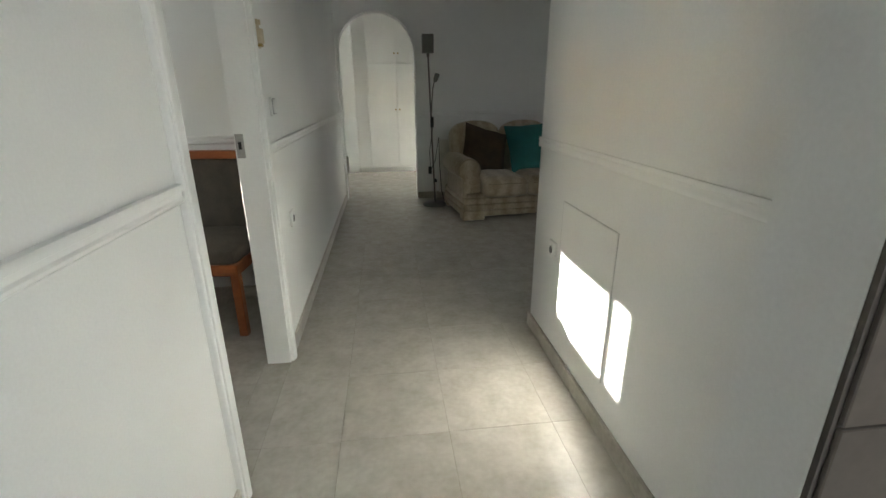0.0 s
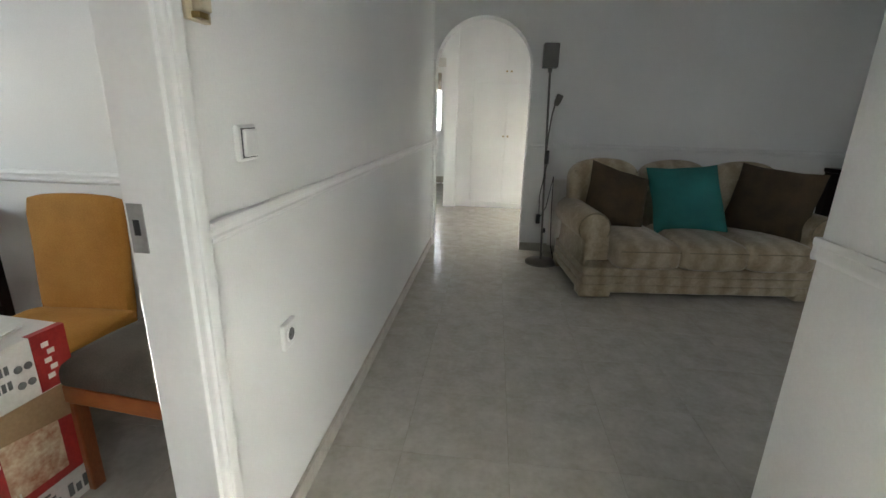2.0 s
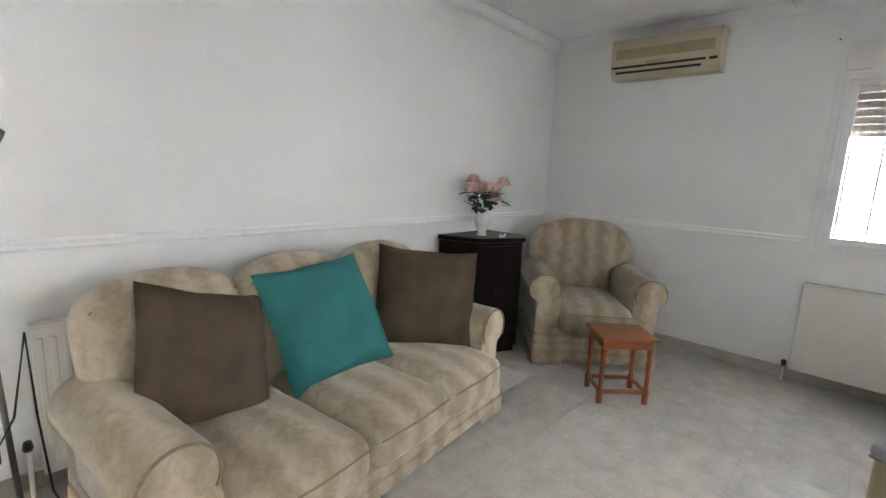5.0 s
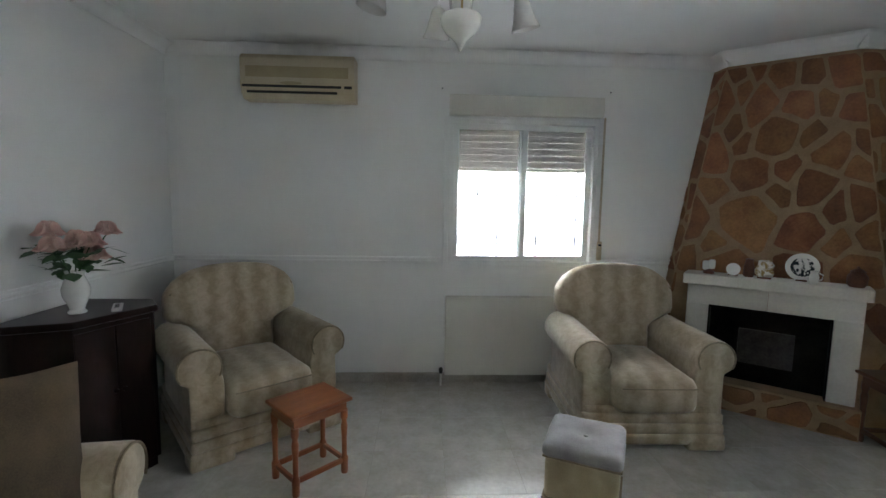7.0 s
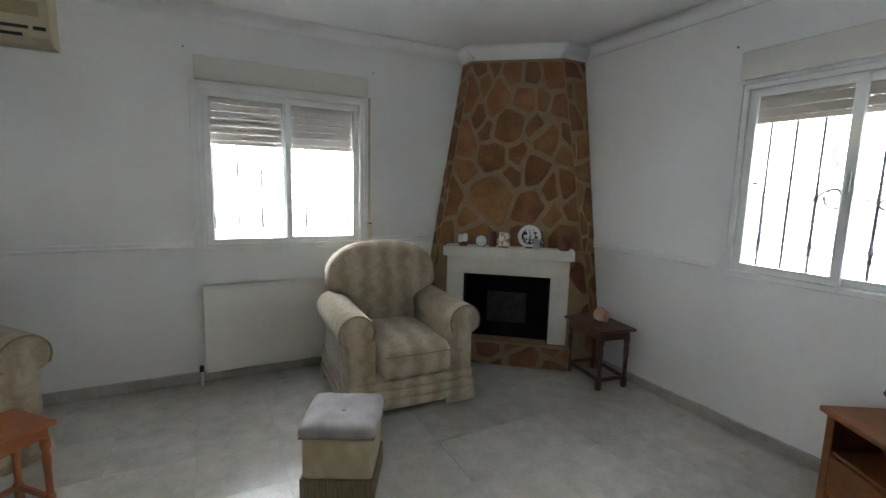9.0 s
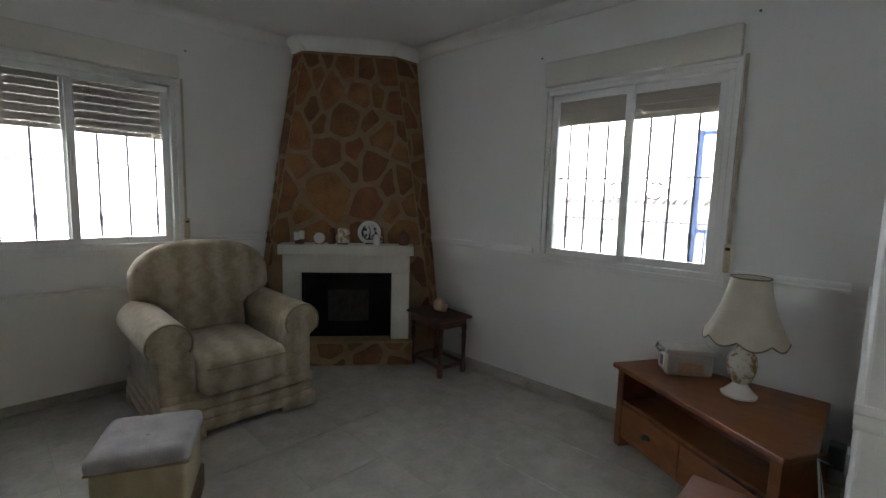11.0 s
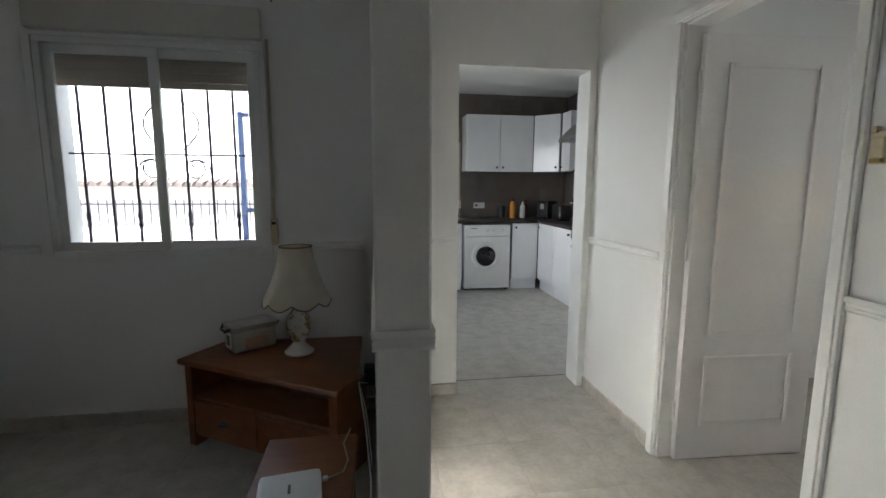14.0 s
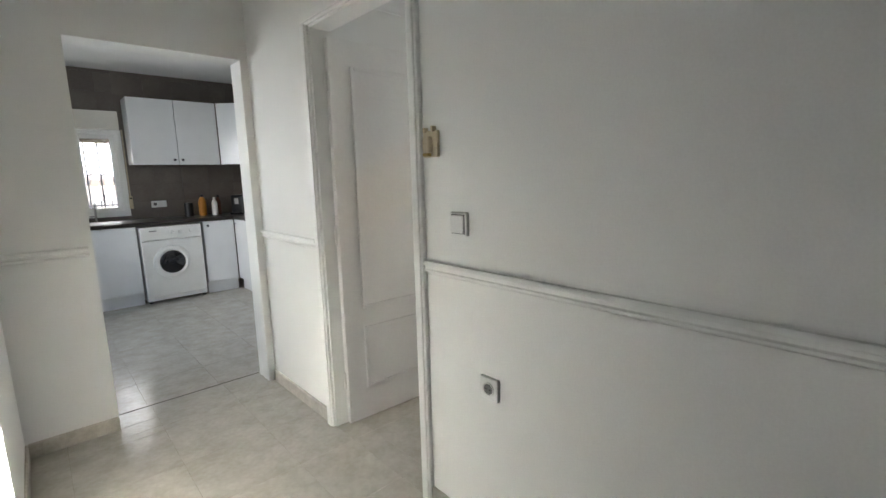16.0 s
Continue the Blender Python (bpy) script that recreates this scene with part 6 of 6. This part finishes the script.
sk = thing("kitchen_tap", "steel kitchen mixer tap at the sink", "tap", pose(0.56, -3.36, 0.9055))
part("spout", tube(bmesh.new(), [(0, 0, 0), (0, 0, 0.17), (0, 0.03, 0.21), (0, 0.09, 0.22), (0, 0.13, 0.2), (0, 0.14, 0.17)], 0.011, 10), STEEL, sk, smooth=True)
part("lever", box(bmesh.new(), 0.01, -0.008, 0.06, 0.06, 0.008, 0.075, 0.004), STEEL, sk)
si = thing("kitchen_sink", "steel inset sink bowl in the worktop", "sink", pose(0.62, -3.16, 0.905))
b2 = bmesh.new()
for x0, y0, x1, y1 in ((-0.4, -0.2, 0.4, -0.17), (-0.4, 0.17, 0.4, 0.2), (-0.4, -0.17, -0.37, 0.17), (0.37, -0.17, 0.4, 0.17)):
    box(b2, x0, y0, 0.0, x1, y1, 0.006, 0.002)
part("rim", b2, STEEL, si)
part("drainer", box(bmesh.new(), -0.37, -0.17, 0.0, 0.37, 0.17, 0.003), STEEL, si)
sq = wall_plate("double_socket", "white double socket on the kitchen tiles", "socket", pose(-0.03, KYS + 0.004, 1.07, 0, 0, 180), False)
part("plate", box(bmesh.new(), 0.04, -0.012, -0.04, 0.12, 0.003, 0.04, 0.005), WHITEP, sq)

# ---- side room: chairs and cartons ----


def letters(body_, size, material, parent, m):
    c = bpy.data.curves.new("letters", "FONT")
    c.body, c.size, c.extrude = body_, size, 0.0006
    ob = bpy.data.objects.new("letters", c)
    scene.collection.objects.link(ob)
    me = bpy.data.meshes.new_from_object(ob.evaluated_get(bpy.context.evaluated_depsgraph_get()))
    bpy.data.objects.remove(ob)
    bpy.data.curves.remove(c)
    me.materials.clear()
    me.materials.append(material)
    o = new("lettering", me)
    o.parent = parent
    o.matrix_basis = m
    return o


CH = "side room chairs"
c1 = thing("dining_chair", "dark stained wooden chair with a slatted back", "chair", pose(-1.55, 2.26, 0), CH)
for sx in (-1, 1):
    part("back_post", box(bmesh.new(), sx * 0.205 - 0.02, -0.02, 0, sx * 0.205 + 0.02, 0.02, 0.87, 0.006), DARKW, c1)
    part("leg", box(bmesh.new(), sx * 0.195 - 0.02, -0.44, 0, sx * 0.195 + 0.02, -0.4, 0.43, 0.005), DARKW, c1)
pts = [(-0.22, 0.80)] + [(-0.22 + 0.44 * k / 20, 0.862 + 0.018 * math.sin(math.pi * k / 20) + 0.012 * math.cos(4 * math.pi * k / 20)) for k in range(21)] + [(0.22, 0.80)]
part("top_rail", prism(bmesh.new(), pts, "y", -0.014, 0.014), DARKW, c1)
part("middle_rail", box(bmesh.new(), -0.19, -0.012, 0.56, 0.19, 0.012, 0.61, 0.004), DARKW, c1)
for k in range(6):
    part("slat", box(bmesh.new(), -0.155 + 0.062 * k - 0.016, -0.008, 0.36, -0.155 + 0.062 * k + 0.016, 0.008, 0.81, 0.003), DARKW, c1)
part("seat", box(bmesh.new(), -0.22, -0.45, 0.43, 0.22, 0.02, 0.465, 0.012), DARKW, c1)


def upholstered_chair(x, y, w, top, cover, wood, label, m):
    c = thing("dining_chair", label, "chair", m, CH)
    part("backrest", puff(w, 0.07, top - 0.42, 0.03, 0.008, cuts=6, m=Matrix.Translation((0, 0.02, 0.42)) @ Matrix.Rotation(radians(-4), 4, "X")), cover, c, smooth=True)
    part("seat", puff(w + 0.06, 0.46, 0.09, 0.035, 0.012, cuts=8, m=Matrix.Translation((0, -0.22, 0.4))), cover, c, smooth=True)
    part("seat_frame", box(bmesh.new(), -w / 2 - 0.025, -0.44, 0.345, w / 2 + 0.025, 0.03, 0.405, 0.004), wood, c)
    for sx in (-1, 1):
        part("leg", box(bmesh.new(), sx * (w / 2) - 0.022, -0.43, 0, sx * (w / 2) + 0.022, -0.386, 0.345, 0.005), wood, c)
        part("leg", box(bmesh.new(), sx * (w / 2) - 0.02, -0.01, 0, sx * (w / 2) + 0.02, 0.03, 0.345, 0.005), wood, c)
    return c


upholstered_chair(0, 0, 0.36, 0.91, YELLOW, ORANGEW, "mustard yellow upholstered dining chair against the wall", pose(-0.965, 2.24, 0, 0, 0, 3))
c3 = upholstered_chair(0, 0, 0.42, 0.88, GREYUP, ORANGEW, "brown-grey upholstered dining chair with reddish wooden legs", pose(-0.455, 2.282, 0, 0, 0, -6))
for sx in (-1, 1):
    part("back_post", box(bmesh.new(), sx * 0.222 - 0.016, 0.0, 0.345, sx * 0.222 + 0.016, 0.05, 0.905, 0.005), ORANGEW, c3)
part("top_rail", box(bmesh.new(), -0.24, 0.0, 0.87, 0.24, 0.05, 0.915, 0.006), ORANGEW, c3)

# the lower carton: front on the plane facing the door
lb = thing("lower_carton", "red printed food carton standing on the tiles", "carton", pose(-0.722, 1.715, 0, 0, 0, -5))
part("carton_body", box(bmesh.new(), -0.42, -0.18, 0, 0, 0.18, 0.42, 0.004), REDC, lb)
part("front_band", box(bmesh.new(), -0.002, -0.178, 0.004, 0.0012, 0.178, 0.11), CARTONW, lb, "white printed band")
part("picture", box(bmesh.new(), -0.002, -0.04, 0.14, 0.0012, 0.12, 0.34, 0.0), PRINTC, lb, "printed food picture")
part("torn_flap", prism(bmesh.new(), [(-0.18, 0.345), (0.18, 0.30), (0.18, 0.421), (-0.18, 0.421)], "x", -0.001, 0.003), CARTON, lb, "brown torn cardboard flap")
part("oval_mark", lathe(bmesh.new(), [(0.05, 0), (0.05, 0.0015)], 28, Matrix.Translation((0.0, -0.105, 0.275)) @ Matrix.Rotation(radians(90), 4, "Y") @ Matrix.Diagonal((0.45, 1.25, 1, 1))), CARTONW, lb, "white oval trade mark")
for k in range(5):
    part("mark_bar", box(bmesh.new(), 0.001, -0.145 + 0.017 * k, 0.265, 0.0022, -0.133 + 0.017 * k, 0.286), PRINTG, lb)
FX = Matrix.Rotation(radians(90), 4, "Z") @ Matrix.Rotation(radians(90), 4, "X")
letters("500ML", 0.05, CARTONW, lb, Matrix.Translation((0.002, -0.14, 0.125)) @ FX)
letters("250", 0.07, PRINTG, lb, Matrix.Translation((0.0022, -0.15, 0.035)) @ FX)
for k in range(3):
    part("print_bar", box(bmesh.new(), 0.001, 0.01, 0.05 + 0.018 * k, 0.0022, 0.075 - 0.012 * k, 0.058 + 0.018 * k), PRINTG, lb)
for k in range(3):
    part("print_mark", box(bmesh.new(), 0.001, 0.1 + 0.024 * k, 0.03, 0.0022, 0.116 + 0.024 * k, 0.075 - 0.015 * (k % 2)), PRINTG, lb)
ub = thing("upper_carton", "white printed carton with red ends on the lower carton", "carton", pose(-0.705, 1.685, 0.4225, 0, 0, -5))
part("carton_body", box(bmesh.new(), -0.5, -0.215, 0, 0, 0.215, 0.18, 0.003), CARTONW, ub)
part("red_end", box(bmesh.new(), -0.498, -0.2165, 0.002, -0.002, -0.2145, 0.178), REDC, ub, "red printed end")
part("red_panel", box(bmesh.new(), -0.02, 0.115, 0.004, 0.0013, 0.2135, 0.1815), REDC, ub, "red printed panel")
for k in range(9):
    part("print_bar", box(bmesh.new(), -0.001, -0.185, 0.03 + 0.012 * k, 0.0014, -0.115 - 0.006 * (k % 3), 0.036 + 0.012 * k), PRINTG, ub)
for k in range(7):
    part("print_bar", box(bmesh.new(), -0.001, -0.085, 0.045 + 0.012 * k, 0.0014, -0.045 - 0.008 * (k % 2), 0.049 + 0.012 * k), PRINTG, ub)
for k in range(5):
    for h_ in range(2):
        part("print_mark", box(bmesh.new(), -0.001, -0.02 + 0.015 * k, 0.06 + 0.045 * h_, 0.0014, -0.010 + 0.015 * k, 0.085 + 0.045 * h_), PRINTG, ub)
for k in range(2):
    for h_ in range(2):
        part("print_mark", lathe(bmesh.new(), [(0.011, 0), (0.011, 0.0016), (0.007, 0.0016)], 14, Matrix.Translation((0.0, 0.072 + 0.026 * k, 0.055 + 0.05 * h_)) @ Matrix.Rotation(radians(90), 4, "Y")), PRINTG, ub)
for k in range(5):
    part("print_bar", box(bmesh.new(), 0.001, 0.14 + 0.012 * (k % 2), 0.035 + 0.025 * k, 0.0022, 0.16 + 0.012 * (k % 2), 0.05 + 0.025 * k), CARTONW, ub)
bg = thing("black_bag", "crumpled black bag with red cap on the carton", "bag", pose(-0.88, 1.56, 0.6035))
t = puff(0.3, 0.24, 0.1, 0.05, 0.03, cuts=22)
for v in t.verts:
    v.co += 0.045 * noise.noise_vector(v.co * 11) + 0.02 * noise.noise_vector(v.co * 31)
    v.co.z = max(0.0, v.co.z)
part("bag_body", t, BLACKP, bg, smooth=True)
part("strap", tube(bmesh.new(), [(-0.08, 0.0, 0.1), (-0.04, 0.06, 0.19), (0.03, 0.08, 0.2), (0.09, 0.05, 0.1), (0.1, 0.16, 0.01)], 0.007, 6), BLACKP, bg)
t = lathe(bmesh.new(), [(0.06, 0), (0.055, 0.03), (0.03, 0.05), (0.004, 0.055)], 20, Matrix.Translation((0.0, 0.02, 0.125)) @ Matrix.Rotation(radians(25), 4, "Y"))
part("red_cap", t, mottled("red_pink_cloth", (0.5, 0.08, 0.09), (0.62, 0.2, 0.2), 14, 90, 0.7, 0.1), bg, "red cloth cap", smooth=True)
lf = thing("leaflet", "white folded leaflet on the carton", "paper", pose(-0.86, 1.78, 0.604, 0, 0, 12))
part("sheet", box(bmesh.new(), -0.1, -0.06, 0, 0.1, 0.06, 0.004, 0.001), CARTONW, lf)
part("fold", box(bmesh.new(), -0.09, -0.05, 0.004, 0.1, 0.055, 0.008, 0.001), CARTONW, lf)

# ---- outside ----
structure("ground", box(bmesh.new(), -300, -300, -0.5, 300, 300, -0.14), EARTH, "pale street ground around the house", "ground")
# emissive boxes added outside the windows, in place of sky and distance
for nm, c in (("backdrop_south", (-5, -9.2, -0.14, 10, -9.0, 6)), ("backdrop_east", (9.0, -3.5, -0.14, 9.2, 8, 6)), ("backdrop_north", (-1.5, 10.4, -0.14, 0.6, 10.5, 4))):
    structure(nm, box(bmesh.new(), *c), BACKGLOW, "plain glowing backdrop that lights the rooms through the windows", "backdrop")
nb = thing("neighbour_house", "white rendered house across the street with clay tile eaves", "house", pose(0, 0, 0))
part("wall", box(bmesh.new(), -3.4, -8.7, -0.14, 7.9, -8.1, 1.3), WALLOUT, nb)
ro_ = part("roof", prism(bmesh.new(), [(-8.7, 1.3), (-7.85, 1.3), (-7.85, 1.33), (-8.7, 1.5)], "x", -3.5, 8.0), ROOF, nb)
first = part("roof_tile", lathe(bmesh.new(), [(0.07, 0), (0.09, 0.5)], 8), ROOF, ro_)
for k in range(54):
    o_ = first if k == 0 else new("roof_tile", first.data)
    o_.parent = ro_
    o_.matrix_basis = Matrix.Translation((-3.4 + 0.208 * k, -7.8, 1.35)) @ Matrix.Rotation(radians(78), 4, "X")
gt = thing("blue_gate", "blue painted metal gate standing in the yard", "gate", pose(2.12, -3.2, -0.14))
for x in (0, 0.8):
    part("post", box(bmesh.new(), x, 0, 0, x + 0.06, 0.06, 2.34, 0.005), BLUEG, gt)
for z in (0.2, 1.14, 2.28):
    part("rail", box(bmesh.new(), 0.06, 0.015, z, 0.8, 0.045, z + 0.05, 0.004), BLUEG, gt)
for k in range(6):
    part("bar", box(bmesh.new(), 0.15 + 0.11 * k, 0.02, 0.25, 0.17 + 0.11 * k, 0.04, 1.14), BLUEG, gt)
fe = thing("yard_fence", "low iron fence on a white wall along the street", "fence", pose(0, -6.6, -0.14))
part("base_wall", box(bmesh.new(), -3, 0, 0, 9, 0.2, 0.55), WALLOUT, fe)
part("rail", box(bmesh.new(), -3, 0.08, 1.1, 9, 0.12, 1.13), IRON, fe)
t = box(bmesh.new(), -0.01, 0.09, 0.7, 0.01, 0.11, 1.2)
first = part("picket", t, IRON, fe)
for k in range(80):
    o_ = first if k == 0 else new("picket", first.data)
    o_.parent = fe
    o_.location.x = -2.9 + 0.148 * k

# ---- floors: tiles with recessed joints, last in the file ----


def tiled_floor(name, rects, ox, oy, step, label):
    b2 = bmesh.new()
    for x0, y0, x1, y1 in rects:
        box(b2, x0, y0, -0.13, x1, y1, -0.0012)
    slab_ = structure(name, b2, GROUT, label, "floor")
    cache = {}
    for x0, y0, x1, y1 in rects:
        i0, i1 = math.floor((x0 - ox) / step), math.ceil((x1 - ox) / step)
        j0, j1 = math.floor((y0 - oy) / step), math.ceil((y1 - oy) / step)
        for i in range(i0, i1):
            for j in range(j0, j1):
                a0, a1 = max(x0, ox + i * step), min(x1, ox + (i + 1) * step)
                b0, b1 = max(y0, oy + j * step), min(y1, oy + (j + 1) * step)
                if a1 - a0 < 0.01 or b1 - b0 < 0.01:
                    continue
                key = (round(a1 - a0, 3), round(b1 - b0, 3))
                if key not in cache:
                    ob = part("tile", box(bmesh.new(), 0.001, 0.001, -0.012, key[0] - 0.001, key[1] - 0.001, 0), STONEF, slab_)
                    cache[key] = ob.data
                else:
                    ob = new("tile", cache[key])
                    ob.parent = slab_
                ob.location = (a0, b0, 0)
    return slab_


tiled_floor("floor", [(KX0, -0.187, KX1, 0), (0, 0, PX0 + 0.06, SY), (0, SY, EX, NY), (-1.4, NY, 1.75, 9.1)], 0.687, 1.394, 0.402, "polished beige marble tile floor")
tiled_floor("floor_side", [(WX0, WYS, 0, WYN)], 0.687, 1.394, 0.402, "polished beige marble tile floor of the side room")
tiled_floor("floor_kitchen", [(KXW, KYS, KXE, -0.19)], 0.3, -0.19, 0.405, "polished pale tile floor of the kitchen")
structure("threshold_joint", box(bmesh.new(), KX0 + 0.002, -0.194, -0.006, KX1 - 0.002, -0.187, 0.0015), KGROUT, "dark worn joint across the kitchen threshold", "floor joint")
